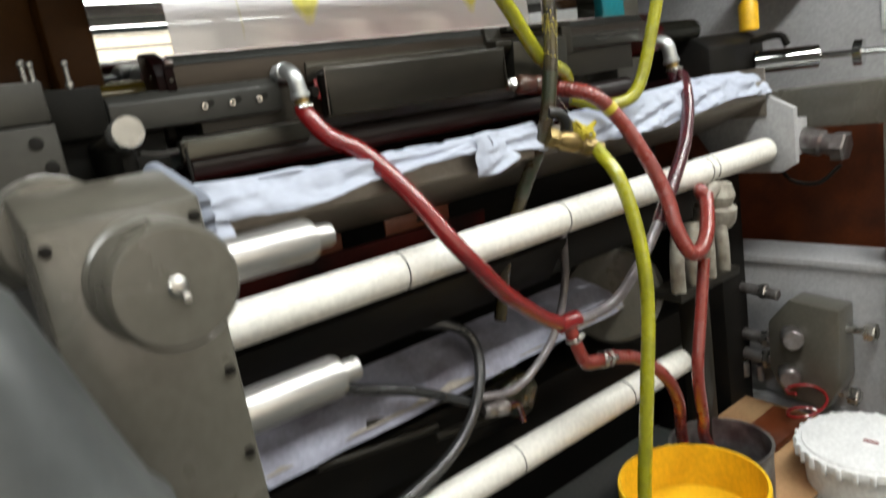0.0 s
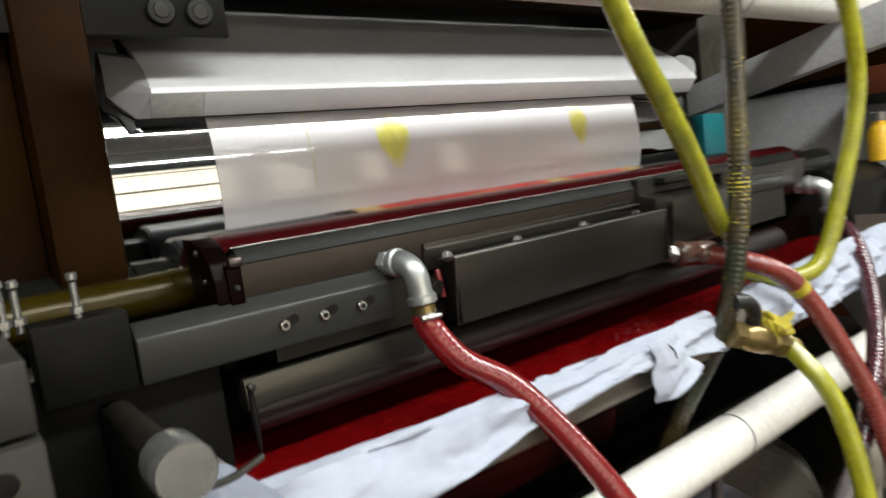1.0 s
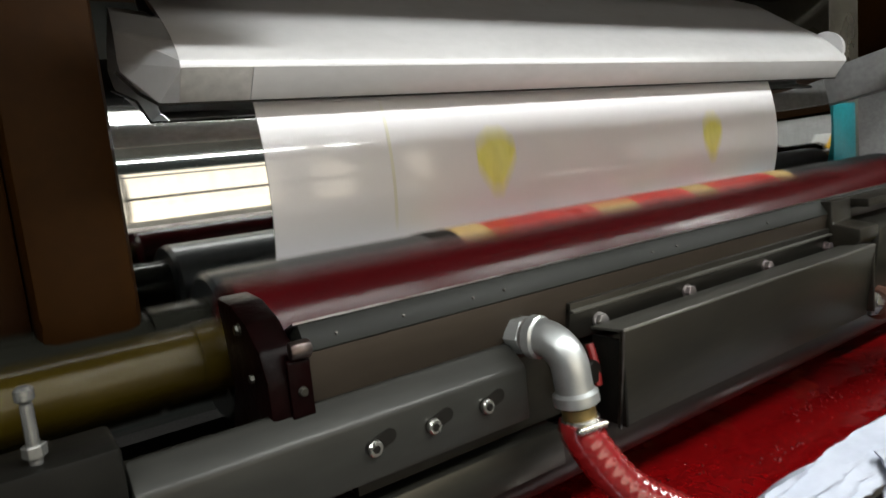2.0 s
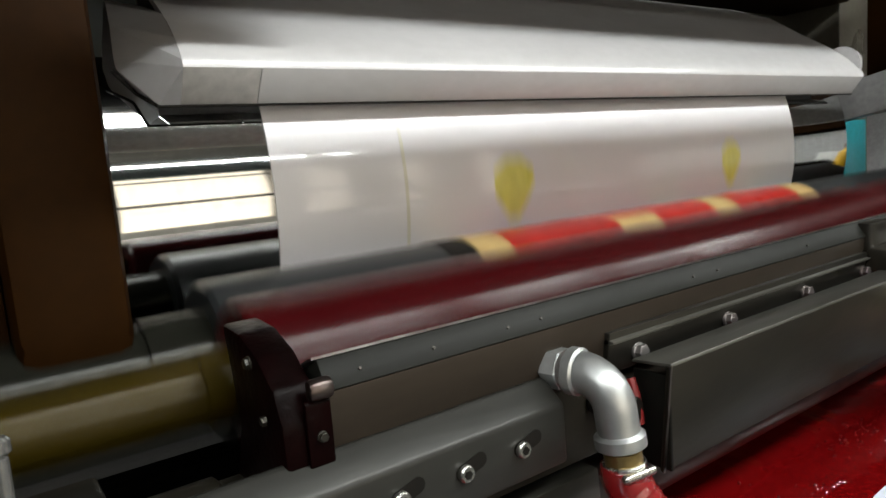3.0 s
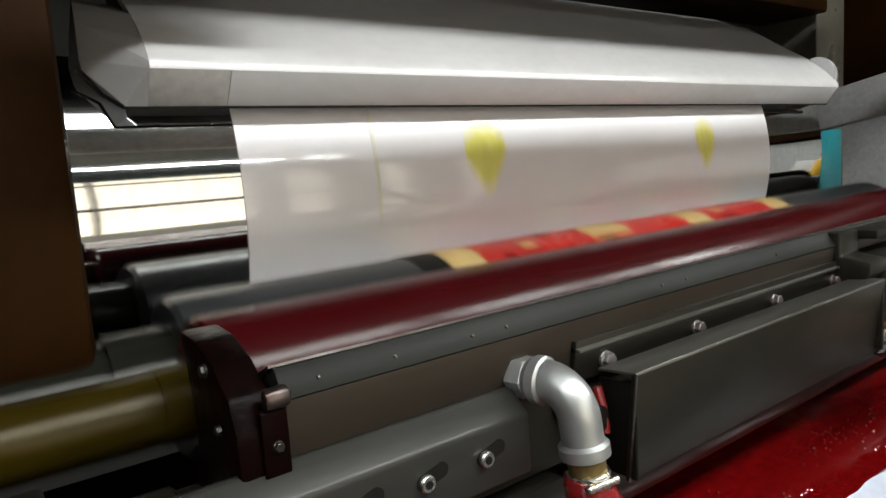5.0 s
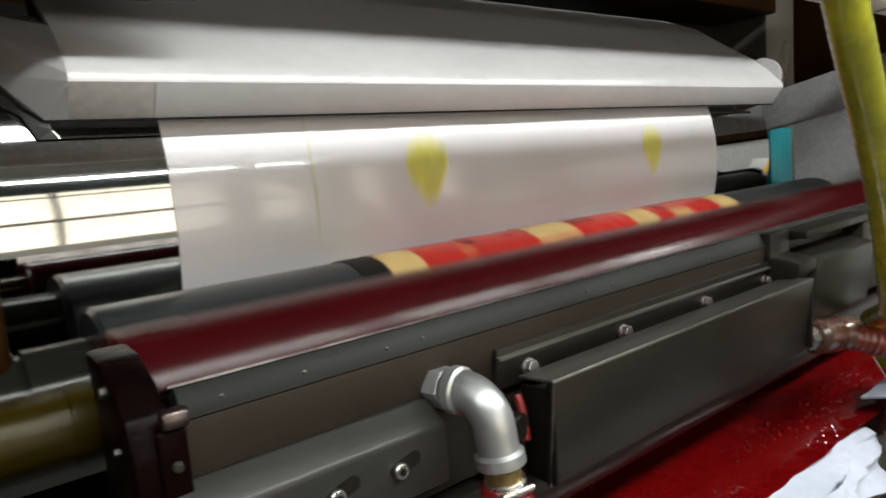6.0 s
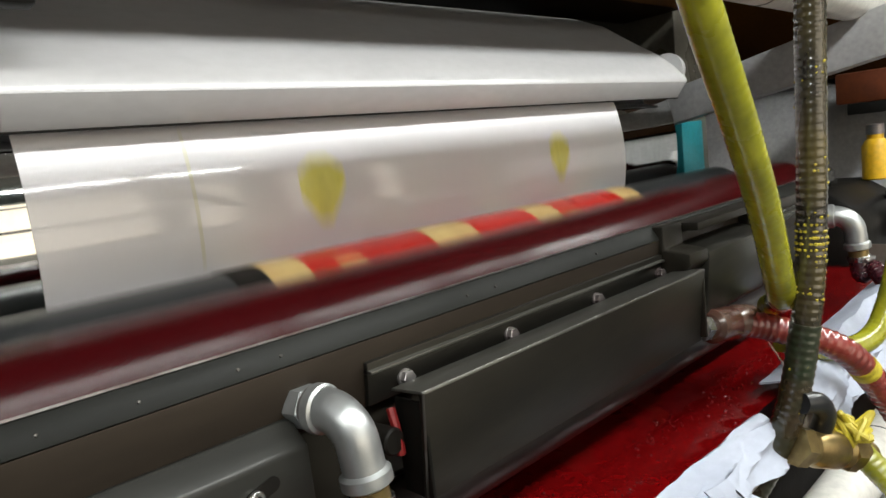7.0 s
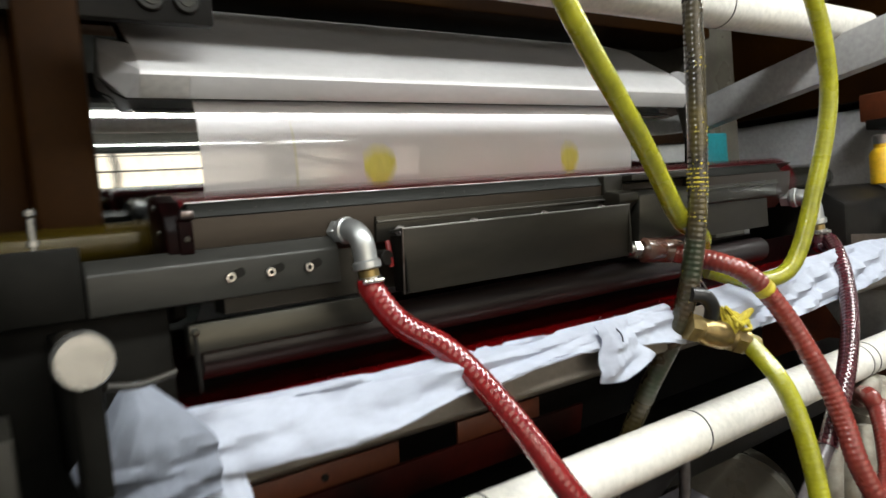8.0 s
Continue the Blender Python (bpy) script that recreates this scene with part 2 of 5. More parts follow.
def turned(p0, p1, profile, seg=40, bm=None):
    """A turned body: profile of (share of the way from p0 to p1, radius), with closed ends."""
    bm = bm or bmesh.new()
    p0, p1 = Vector(p0), Vector(p1)
    q = (p1 - p0).to_track_quat("Z", "Y")
    rings = []
    for s, r in profile:
        c = p0.lerp(p1, s)
        rings.append([bm.verts.new(c + q @ Vector((r * math.cos(k * math.tau / seg), r * math.sin(k * math.tau / seg), 0))) for k in range(seg)])
    for a, b in zip(rings, rings[1:]):
        for k in range(seg):
            bm.faces.new((a[k], a[(k + 1) % seg], b[(k + 1) % seg], b[k]))
    bm.faces.new(rings[0][::-1]), bm.faces.new(rings[-1])
    return bm


def rod(p0, p1, r, seg=32, edge=0.0015):
    ln = (Vector(p1) - Vector(p0)).length
    e = min(edge, r * 0.4, ln * 0.3) / ln
    return turned(p0, p1, [(0, r - e * ln), (e, r), (1 - e, r), (1, r - e * ln)], seg)


def smooth_path(points, step=0.004):
    pts = [Vector(p) for p in points]
    pts = [pts[0] * 2 - pts[1]] + pts + [pts[-1] * 2 - pts[-2]]
    out = []
    for i in range(1, len(pts) - 2):
        p0, p1, p2, p3 = pts[i - 1:i + 3]
        n = max(2, int((p2 - p1).length / step))
        for k in range(n):
            t = k / n
            out.append(0.5 * (2 * p1 + (p2 - p0) * t + (2 * p0 - 5 * p1 + 4 * p2 - p3) * t * t + (3 * p1 - p0 - 3 * p2 + p3) * t ** 3))
    out.append(pts[-2])
    return out


def sweep(points, r, seg=14, ridge=0.0, pitch=0.0, step=0.004, smoothed=True):
    """A hose along points. ridge, pitch: height and spacing of the wire turns that show as rings."""
    path = smooth_path(points, step) if smoothed else [Vector(p) for p in points]
    bm = bmesh.new()
    rings, s, up = [], 0.0, Vector((0.3, 0.2, 1)).normalized()
    for i, c in enumerate(path):
        t = (path[min(i + 1, len(path) - 1)] - path[max(i - 1, 0)]).normalized()
        up = (up - t * up.dot(t)).normalized()
        side = t.cross(up)
        if i:
            s += (c - path[i - 1]).length
        rad = r + (ridge * math.sin(math.tau * s / pitch) if pitch else 0)
        rings.append([bm.verts.new(c + rad * (math.cos(k * math.tau / seg) * side + math.sin(k * math.tau / seg) * up)) for k in range(seg)])
    for a, b in zip(rings, rings[1:]):
        for k in range(seg):
            bm.faces.new((a[k], a[(k + 1) % seg], b[(k + 1) % seg], b[k]))
    bm.faces.new(rings[0][::-1]), bm.faces.new(rings[-1])
    bmesh.ops.recalc_face_normals(bm, faces=bm.faces[:])
    return bm


def hexagon(at, axis, across, depth):
    at, axis = Vector(at), Vector(axis).normalized()
    r = across / math.sqrt(3)
    e = 0.12
    return turned(at, at + axis * depth, [(0, r), (1 - e, r), (1, r * 0.88)], 6)


def cloth(name, rows, fold, seed, mat, thing, label="", thick=0.0025):
    """A crumpled cloth: rows of points across the drape, lofted along its length, with folds."""
    path = [smooth_path(r, 0.012) for r in rows]
    m = 150
    grid = []
    for p in path:
        grid.append([p[min(len(p) - 1, int(k * (len(p) - 1) / (m - 1)))].lerp(p[min(len(p) - 1, int(k * (len(p) - 1) / (m - 1)) + 1)], (k * (len(p) - 1) / (m - 1)) % 1) for k in range(m)])
    sub = 6
    fine = []
    for j in range(len(grid) - 1):
        for u in range(sub):
            fine.append([grid[j][k].lerp(grid[j + 1][k], u / sub) for k in range(m)])
    fine.append(grid[-1])
    bm = bmesh.new()
    vs = []
    for j, line in enumerate(fine):
        row = []
        for k, c in enumerate(line):
            q = Vector((c.x * 16 + seed, c.z * 9 + j * 0.10, seed))
            a = 0.9 * noise.noise(q * 0.8) + 0.35 * noise.noise(q * 2.0) + 0.10 * noise.noise(q * 5.1)
            ridge = sum((1 - abs(2.6 * noise.noise(Vector((c.x * f - c.z * g + seed, j * 0.13 + c.x * 2, seed * f))))) * w for f, g, w in ((5, 20, 0.6), (9, -24, 0.34), (22, 40, 0.18))) - 0.5
            row.append(bm.verts.new(c + Vector((0.2 * a, -1.0 * a - 0.9 * ridge, 0.55 * a)) * fold * min(1.0, 0.25 + j / (2.2 * sub))))
        vs.append(row)
    for a, b in zip(vs, vs[1:]):
        for k in range(m - 1):
            bm.faces.new((a[k], a[k + 1], b[k + 1], b[k]))
    bm.normal_update()
    under = [[bm.verts.new(v.co - v.normal * thick) for v in row] for row in vs]
    for a, b in zip(under, under[1:]):
        for k in range(m - 1):
            bm.faces.new((a[k], b[k], b[k + 1], a[k + 1]))
    rim = [(j, 0) for j in range(len(vs))] + [(len(vs) - 1, k) for k in range(1, m)] + [(j, m - 1) for j in range(len(vs) - 2, -1, -1)] + [(0, k) for k in range(m - 2, 0, -1)]
    for (j, k), (p, q) in zip(rim, rim[1:] + rim[:1]):
        bm.faces.new((vs[j][k], vs[p][q], under[p][q], under[j][k]))
    bmesh.ops.recalc_face_normals(bm, faces=bm.faces[:])
    return part(name, bm, mat, thing, label)


# ---- the hall ----
def hall():
    x0, x1, y0, y1, h = -3.0, 6.0, -4.0, 4.0, 3.4
    tagged(part("floor", block((x0, y0, -0.1), (x1, y1, 0), 0), CONCRETE), "dirty grey concrete workshop floor", "floor", kind="structure")
    tagged(part("ceiling", block((x0, y0, h), (x1, y1, h + 0.1), 0), CEILING), "dusty grey sheet ceiling of the hall", "ceiling", kind="structure")
    tagged(part("wall_north", block((x0, y1, 0), (x1, y1 + 0.15, h), 0), PLASTER), "plain grey plaster wall behind the press", "wall", kind="structure")
    tagged(part("wall_west", block((x0 - 0.15, y0, 0), (x0, y1, h), 0), PLASTER), "plain grey plaster end wall", "wall", kind="structure")
    tagged(part("wall_east", block((x1, y0, 0), (x1 + 0.15, y1, h), 0), PLASTER), "plain grey plaster end wall", "wall", kind="structure")
    south = base("wall_south", (1.5, y0, 0), "cream plaster wall with a row of bright windows", "wall", kind="structure")
    part("wall_base", block((x0, y0 - 0.2, 0), (x1, y0, 0.72), 0), WARM_PLASTER, south)
    part("wall_top", block((x0, y0 - 0.2, 2.92), (x1, y0, h), 0), TEAL_WALL, south)
    # Wide piers beyond x = 2.75 are added to break up the film's reflection.
    edges = [x0, -0.9, -0.86, 1.30, 1.34, 2.75, 3.05, 3.6, 4.15, 4.6, 5.3, x1]
    for a, b in zip(edges[1::2], edges[2::2]):
        part("pier", block((a, y0 - 0.2, 0.72), (b, y0, 2.92), 0), GREY_PAINT, south)
    for i, (a, b) in enumerate(zip(edges[0::2], edges[1::2])):
        w = base("window_%d" % (i + 1), (a, y0 - 0.1, 0.72), "metal-framed workshop window with one cross bar", "window", kind="structure")
        part("transom", block((a, y0 - 0.12, 1.68), (b, y0 - 0.06, 1.80), 0.003), GREY_PAINT, w)
        part("upper_rail", block((a, y0 - 0.11, 2.70), (b, y0 - 0.07, 2.76), 0.003), GREY_PAINT, w)
    tagged(part("backdrop", block((x0, y0 - 0.5, 0.3), (x1, y0 - 0.45, 3.3), 0), OUTSIDE), "bright warm daylight outside the windows", "backdrop", kind="structure")


def ceiling_lamp(x, y, z, length, watts, half, tube):
    lamp = base("ceiling_lamp", (x, y, z), "long white fluorescent ceiling lamp, switched on", "lamp", "ceiling lamps")
    part("housing", block((x - length / 2, y - half - 0.02, z), (x + length / 2, y + half + 0.02, z + 0.06), 0.006), WHITE_PLASTIC, lamp)
    part("diffuser", block((x - length / 2 + 0.02, y - half, z - 0.03), (x + length / 2 - 0.02, y + half, z - 0.004), 0.006), tube, lamp, "glowing white diffuser")
    for hx in (x - length / 3, x + length / 3):
        part("hanger", rod((hx, y, z + 0.058), (hx, y, 3.402), 0.006, 10), ZINC, lamp)
    data = bpy.data.lights.new("tube_light", "AREA")
    data.shape, data.size, data.size_y, data.energy, data.color = "RECTANGLE", length, 2 * half, watts, (0.965, 1.0, 0.965)
    light = new("tube_light", data)
    light.matrix_basis = pose(x, y, z - 0.04)


hall()
# The second and the last lamp are unseen, added as fill.
for lx, ly, lz, ll, lw, lh, lm in ((1.40, 0.12, 2.77, 2.6, 88, 0.13, TUBE), (-1.35, 0.12, 2.77, 2.4, 36, 0.13, TUBE), (4.1, 0.12, 2.78, 2.4, 100, 0.13, TUBE), (1.6, -2.6, 3.0, 2.8, 60, 0.05, TUBE_FAR), (3.6, 2.6, 3.0, 1.6, 20, 0.13, TUBE)):
    ceiling_lamp(lx, ly, lz, ll, lw, lh, lm)

# ---- print rollers ----
DRUM = (1.857, 1.51, 0.300)
PLATE = (1.506, 1.379, 0.070)
ANX = (1.375, 1.391, 0.055)


def shell(x0, x1, r, thick, a0=0.0, a1=math.tau, seg=120, centre=(0, 0), outline=None):
    """A bent sheet on a roller along x, between angles a0 and a1 (0 faces the front, positive is lower)."""
    bm = bmesh.new()
    full = a1 - a0 > 6.28
    grids = []
    for rad in (r, r + thick):
        g = []
        for i in range(seg + (0 if full else 1)):
            a = a0 + (a1 - a0) * i / seg
            u = i / seg
            lo, hi = (x0, x1) if outline is None else outline(u, x0, x1)
            g.append([bm.verts.new((x, centre[0] - rad * math.cos(a), centre[1] - rad * math.sin(a))) for x in (lo, hi)])
        grids.append(g)
    n = len(grids[0])
    for g in grids:
        for i in range(n if full else n - 1):
            j = (i + 1) % n
            bm.faces.new((g[i][0], g[i][1], g[j][1], g[j][0]))
    for i in range(n if full else n - 1):
        j = (i + 1) % n
        for s in (0, 1):
            bm.faces.new((grids[0][i][s], grids[0][j][s], grids[1][j][s], grids[1][i][s]))
    if not full:
        for i in (0, n - 1):
            bm.faces.new((grids[0][i][0], grids[0][i][1], grids[1][i][1], grids[1][i][0]))
    bmesh.ops.recalc_face_normals(bm, faces=bm.faces[:])
    return bm


def petal(u, x0, x1):
    w = (x1 - x0) / 2
    c = (x0 + x1) / 2
    s = (0.35 + 0.65 * u / 0.2) if u < 0.2 else 1.0 if u < 0.55 else 1.0 - 0.75 * (u - 0.55) / 0.45
    return c - w * s, c + w * s * (1.0 if u < 0.5 else 0.85)


drum = base("impression_drum", (0, DRUM[0], DRUM[1]), "large polished chrome impression drum behind the print rollers", "roller")
part("barrel", turned((0.16, DRUM[0], DRUM[1]), (1.715, DRUM[0], DRUM[1]), [(0, DRUM[2] - 0.002), (0.001, DRUM[2]), (0.999, DRUM[2]), (1, DRUM[2] - 0.002)], 160), CHROME, drum)
part("journal", rod((-0.1, DRUM[0], DRUM[1]), (0.16, DRUM[0], DRUM[1]), 0.06), SHAFT, drum)
part("journal", rod((1.715, DRUM[0], DRUM[1]), (2.3, DRUM[0], DRUM[1]), 0.06), SHAFT, drum)

film = base("plastic_film_web", (0, DRUM[0], DRUM[1]), "milky white plastic film wrapped round the chrome drum", "film")
part("web", shell(0.506, 1.504, DRUM[2] + 0.0006, 0.0008, seg=200, centre=DRUM[:2]), FILM, film)
for k in range(10):
    mid = math.radians(36 * k)
    for px0, px1, tall in ((0.786, 0.852, 0.25), (1.272, 1.326, 0.23)):
        part("yellow_print", shell(px0, px1, DRUM[2] + 0.0016, 0.0002, mid - tall / 2, mid + tall / 2, 14, DRUM[:2], petal), PRINT_YELLOW, film, "yellow printed tulip shape")
    part("register_stripe", shell(0.657, 0.661, DRUM[2] + 0.0016, 0.0002, mid - 0.26, mid + 0.2, 8, DRUM[:2]), FAINT_YELLOW, film, "faint yellow register stripe")

plate = base("plate_cylinder", (0, PLATE[0], PLATE[1]), "dark sleeved plate cylinder carrying red and cream printing plates", "roller")
part("sleeve", turned((0.408, PLATE[0], PLATE[1]), (1.78, PLATE[0], PLATE[1]), [(0, PLATE[2] - 0.004), (0.003, PLATE[2]), (0.997, PLATE[2]), (1, PLATE[2] - 0.004)], 96), RUBBER, plate)
part("journal", turned((0.02, PLATE[0], PLATE[1]), (0.408, PLATE[0], PLATE[1]), [(0, 0.047), (0.855, 0.047), (0.857, 0.043), (0.868, 0.043), (0.870, 0.047), (1, 0.047)], 48), SHAFT, plate, "turned steel journal with a groove")
part("journal", rod((1.78, PLATE[0], PLATE[1]), (2.02, PLATE[0], PLATE[1]), 0.04), SHAFT, plate)
part("backing", shell(0.650, 0.684, PLATE[2], 0.0012, seg=80, centre=PLATE[:2]), BLACK, plate, "black backing strip")
for k in range(3):
    part("cream_band", shell(0.908, 0.985, PLATE[2] + 0.0019, 0.0006, math.radians(5 + 120 * k), math.radians(66 + 120 * k), 24, PLATE[:2]), PLATE_CREAM, plate, "cream mounting tape patch")
for a, b in ((0.684, 0.730), (1.108, 1.165), (1.335, 1.392)):
    part("cream_band", shell(a, b, PLATE[2] + 0.0002, 0.0014, seg=80, centre=PLATE[:2]), PLATE_CREAM, plate, "cream mounting tape band")
rng = random.Random(4)
for a, b in ((0.730, 0.908), (0.908, 1.108), (1.165, 1.335)):
    part("red_plate", shell(a, b, PLATE[2] + 0.0002, 0.0016, seg=80, centre=PLATE[:2]), PLATE_RED, plate, "red inked printing plate")
    for k in range(3):
        for m in range(5):
            a0 = math.tau * k / 3 + m * 0.40 + rng.uniform(0, 0.12)
            w = rng.uniform(0.012, 0.05)
            s = rng.uniform(a + 0.004, b - 0.06)
            part("plate_relief", shell(s, s + w, PLATE[2] + 0.0018, 0.0006, a0, a0 + rng.uniform(0.12, 0.34), 8, PLATE[:2]), PLATE_PINK if m % 2 else PLATE_CREAM if m == 2 else PLATE_RED, plate, "raised print relief")

anilox = base("anilox_roller", (0, ANX[0], ANX[1]), "wine-red inked anilox roller, wet and glossy", "roller")
part("barrel", turned((0.396, ANX[0], ANX[1]), (1.80, ANX[0], ANX[1]), [(0, ANX[2] - 0.003), (0.002, ANX[2]), (0.998, ANX[2]), (1, ANX[2] - 0.003)], 96), ANILOX, anilox)
part("journal", turned((0.10, ANX[0], ANX[1]), (0.396, ANX[0], ANX[1]), [(0, 0.024), (0.90, 0.024), (0.902, 0.0255), (1, 0.0255)], 48), GOLD, anilox, "journal stained yellow by ink")
part("journal", rod((1.80, ANX[0], ANX[1]), (2.02, ANX[0], ANX[1]), 0.035), SHAFT, anilox)


def motions():
    """The film runs down over the drum at one print repeat in a tenth of a second; the rollers keep its pace."""
    phases = ((0.0, -9.8), (0.5, -12.9), (1.0, -7.4), (1.5, -2.9), (3.0, 2.3), (3.5, 5.9), (4.0, -4.8), (5.5, -7.4), (6.0, -4.9), (6.5, -2.7), (7.0, -1.8), (7.5, 1.5), (8.0, 4.3))

    def turn(t):
        for (ta, a), (tb, b) in zip(phases, phases[1:]):
            if t <= tb + 1e-6:
                return 360 * t + a + (b - a) * (t - ta) / (tb - ta)
        return 360 * t + phases[-1][1]

    times = [round(k / 15, 4) for k in range(121)]
    walk(film, [(t, pose(0, DRUM[0], DRUM[1], turn(t))) for t in times])
    walk(drum, [(t, pose(0, DRUM[0], DRUM[1], turn(t))) for t in times])
    walk(plate, [(t, pose(0, PLATE[0], PLATE[1], -turn(t) * DRUM[2] / PLATE[2])) for t in times])
    walk(anilox, [(t, pose(0, ANX[0], ANX[1], turn(t) * 5)) for t in times])

# ---- doctor blade unit ----
def bolt(at, axis, across, depth, parent, name="bolt", mat=ZINC, washer=True):
    at, axis = Vector(at), Vector(axis).normalized()
    b = part(name, hexagon(at + axis * 0.0015, axis, across, depth), mat, parent)
    if washer:
        part("washer", rod(at - axis * 0.001, at + axis * 0.0015, across * 0.68, 20, 0.0003), mat, b)
    return b


def stadium(xa, xb, za, zb, y0, y1, r):
    """A flat long hole with round ends, facing the front, from (xa, za) to (xb, zb)."""
    bm = bmesh.new()
    ring = [(xb + r * math.sin(k * math.pi / 8), zb + r * math.cos(k * math.pi / 8)) for k in range(9)]
    ring += [(xa - r * math.sin(k * math.pi / 8), za - r * math.cos(k * math.pi / 8)) for k in range(9)]
    front = [bm.verts.new((x, y0, z)) for x, z in ring]
    rear = [bm.verts.new((x, y1, z)) for x, z in ring]
    bm.faces.new(front), bm.faces.new(rear[::-1])
    for k in range(len(ring)):
        m = (k + 1) % len(ring)
        bm.faces.new((front[k], rear[k], rear[m], front[m]))
    bmesh.ops.recalc_face_normals(bm, faces=bm.faces[:])
    return bm


def doctor_unit():
    d = base("doctor_blade_unit", (0.4, 1.27, 1.33), "dark steel doctor blade holder along the red anilox roller", "doctor blade")
    part("blade", prism([(1.2600, 1.4376), (1.2605, 1.4390), (1.288, 1.4270), (1.288, 1.4255)], 0.398, 1.66), BLADE, d, "thin bright steel doctor blade")
    part("clamp_bar", prism([(1.2606, 1.4374), (1.2495, 1.4212), (1.262, 1.419), (1.288, 1.4245)], 0.401, 1.60, 0.0012), CLAMP, d, "steel clamp strip with small screws")
    part("holder_bar", prism([(1.251, 1.4205), (1.258, 1.372), (1.29, 1.345), (1.30, 1.345), (1.30, 1.422)], 0.402, 1.64, 0.001), BROWN_STEEL, d, "brown-stained holder bar")
    part("slot_plate", prism([(1.2485, 1.4045), (1.2535, 1.3715), (1.259, 1.3715), (1.256, 1.4045)], 0.628, 1.58, 0.0008), STEEL, d, "thin plate with a long dark gap")
    part("ledge", prism([(1.2455, 1.3985), (1.2455, 1.3965), (1.256, 1.394), (1.256, 1.400)], 0.628, 1.58, 0.0005), STEEL_LIT, d, "thin ledge, its lit look put into the colour")
    part("slot", block((0.676, 1.2505, 1.3735), (1.05, 1.2525, 1.3775), 0.0), BLACK, d, "long dark gap")
    part("lower_bar", prism([(1.250, 1.306), (1.248, 1.274), (1.27, 1.268), (1.275, 1.306)], 0.386, 0.61, 0.0015), STEEL, d, "grey lower bar above the ink")
    part("baffle_tube", rod((0.40, 1.288, 1.262), (1.56, 1.288, 1.262), 0.025, 40), WET_DARK, d, "dark wet tube above the ink")
    part("cross_beam", prism([(1.262, 1.372), (1.262, 1.31), (1.30, 1.31), (1.30, 1.372)], 0.43, 1.56), STEEL_DARK, d)
    for x in (0.424, 0.475, 0.535, 0.565, 0.74, 0.775, 0.93, 1.08):
        part("clamp_screw", rod((x, 1.2545, 1.4275), (x, 1.2530, 1.4286), 0.0011, 10, 0.0003), STEEL, d)
    br = part("adjusting_bracket", prism([(1.236, 1.372), (1.236, 1.330), (1.258, 1.328), (1.258, 1.386), (1.254, 1.387)], 0.2915, 0.566, 0.003), BRACKET, d, "dark grey slotted bracket bar")
    for x in (0.432, 0.478, 0.5245):
        part("bracket_slot", stadium(x - 0.001, x + 0.012, 1.3532, 1.3572, 1.2352, 1.238, 0.0052), BLACK, br, "dark slot")
        b = part("socket_screw", turned((x, 1.238, 1.353), (x, 1.2318, 1.353), [(0, 0.0054), (0.85, 0.0054), (1, 0.0046)], 20), ZINC, br)
        part("socket", hexagon((x, 1.2319, 1.353), (0, -1, 0), 0.005, 0.0006), BLACK, b)
    for x in (0.662, 0.784, 0.919, 1.046):
        bolt((x, 1.2505, 1.383), (0, -1, 0.1), 0.0105, 0.005, d, mat=TIN)
    # end seal
    rim = [(1.335, 1.452), (1.305, 1.450), (1.280, 1.441), (1.260, 1.426), (1.2515, 1.408), (1.250, 1.382), (1.30, 1.352), (1.34, 1.352), (1.322, 1.39), (1.327, 1.42)]
    seal = part("end_seal", prism(rim, 0.374, 0.3975, 0.003), SEAL, d, "black end seal soaked in red ink")
    part("seal_core", prism([(1.29, 1.40), (1.29, 1.31), (1.34, 1.30), (1.34, 1.41)], 0.382, 0.396, 0.003), DARK_PLATE, seal)
    part("seal_clip", prism([(1.252, 1.431), (1.2455, 1.431), (1.2425, 1.427), (1.2435, 1.420), (1.252, 1.418)], 0.3885, 0.4035, 0.0030), BLADE, seal, "bright rounded clip")
    part("corner_strip", prism([(1.2500, 1.420), (1.2475, 1.418), (1.2475, 1.383), (1.2500, 1.381)], 0.3865, 0.4015, 0.001), SEAL, seal)
    bolt((0.3945, 1.2475, 1.399), (0, -1, 0), 0.0045, 0.002, seal, mat=STEEL)
    bolt((0.374, 1.290, 1.436), (-1, 0, 0), 0.006, 0.002, seal, mat=STEEL_DARK)
    bolt((0.374, 1.270, 1.408), (-1, 0, 0), 0.005, 0.003, seal, mat=STEEL, washer=False)
    part("small_screw", rod((0.391, 1.250, 1.298), (0.391, 1.240, 1.298), 0.004, 14), STEEL, d)
    part("drip_pin", turned((0.391, 1.25, 1.296), (0.391, 1.245, 1.232), [(0, 0.003), (0.5, 0.004), (1, 0.002)], 10), BLACK, d)
    # swing arm at the far end of the cover
    arm = part("stop_arm", prism([(1.215, 1.405), (1.215, 1.392), (1.235, 1.372), (1.262, 1.372), (1.262, 1.436), (1.245, 1.436), (1.245, 1.41)], 1.052, 1.098, 0.003), STEEL_DARK, d, "dark stepped stop block")
    part("cast_lug", prism([(1.214, 1.400), (1.222, 1.322), (1.262, 1.305), (1.262, 1.412)], 1.10, 1.27, 0.006), STEEL, d, "rough grey cast lug")
    part("arm_plate", block((1.098, 1.226, 1.424), (1.30, 1.262, 1.434), 0.002), STEEL_DARK, arm)
    part("arm_plate", block((1.27, 1.228, 1.36), (1.30, 1.262, 1.424), 0.002), STEEL_DARK, arm)


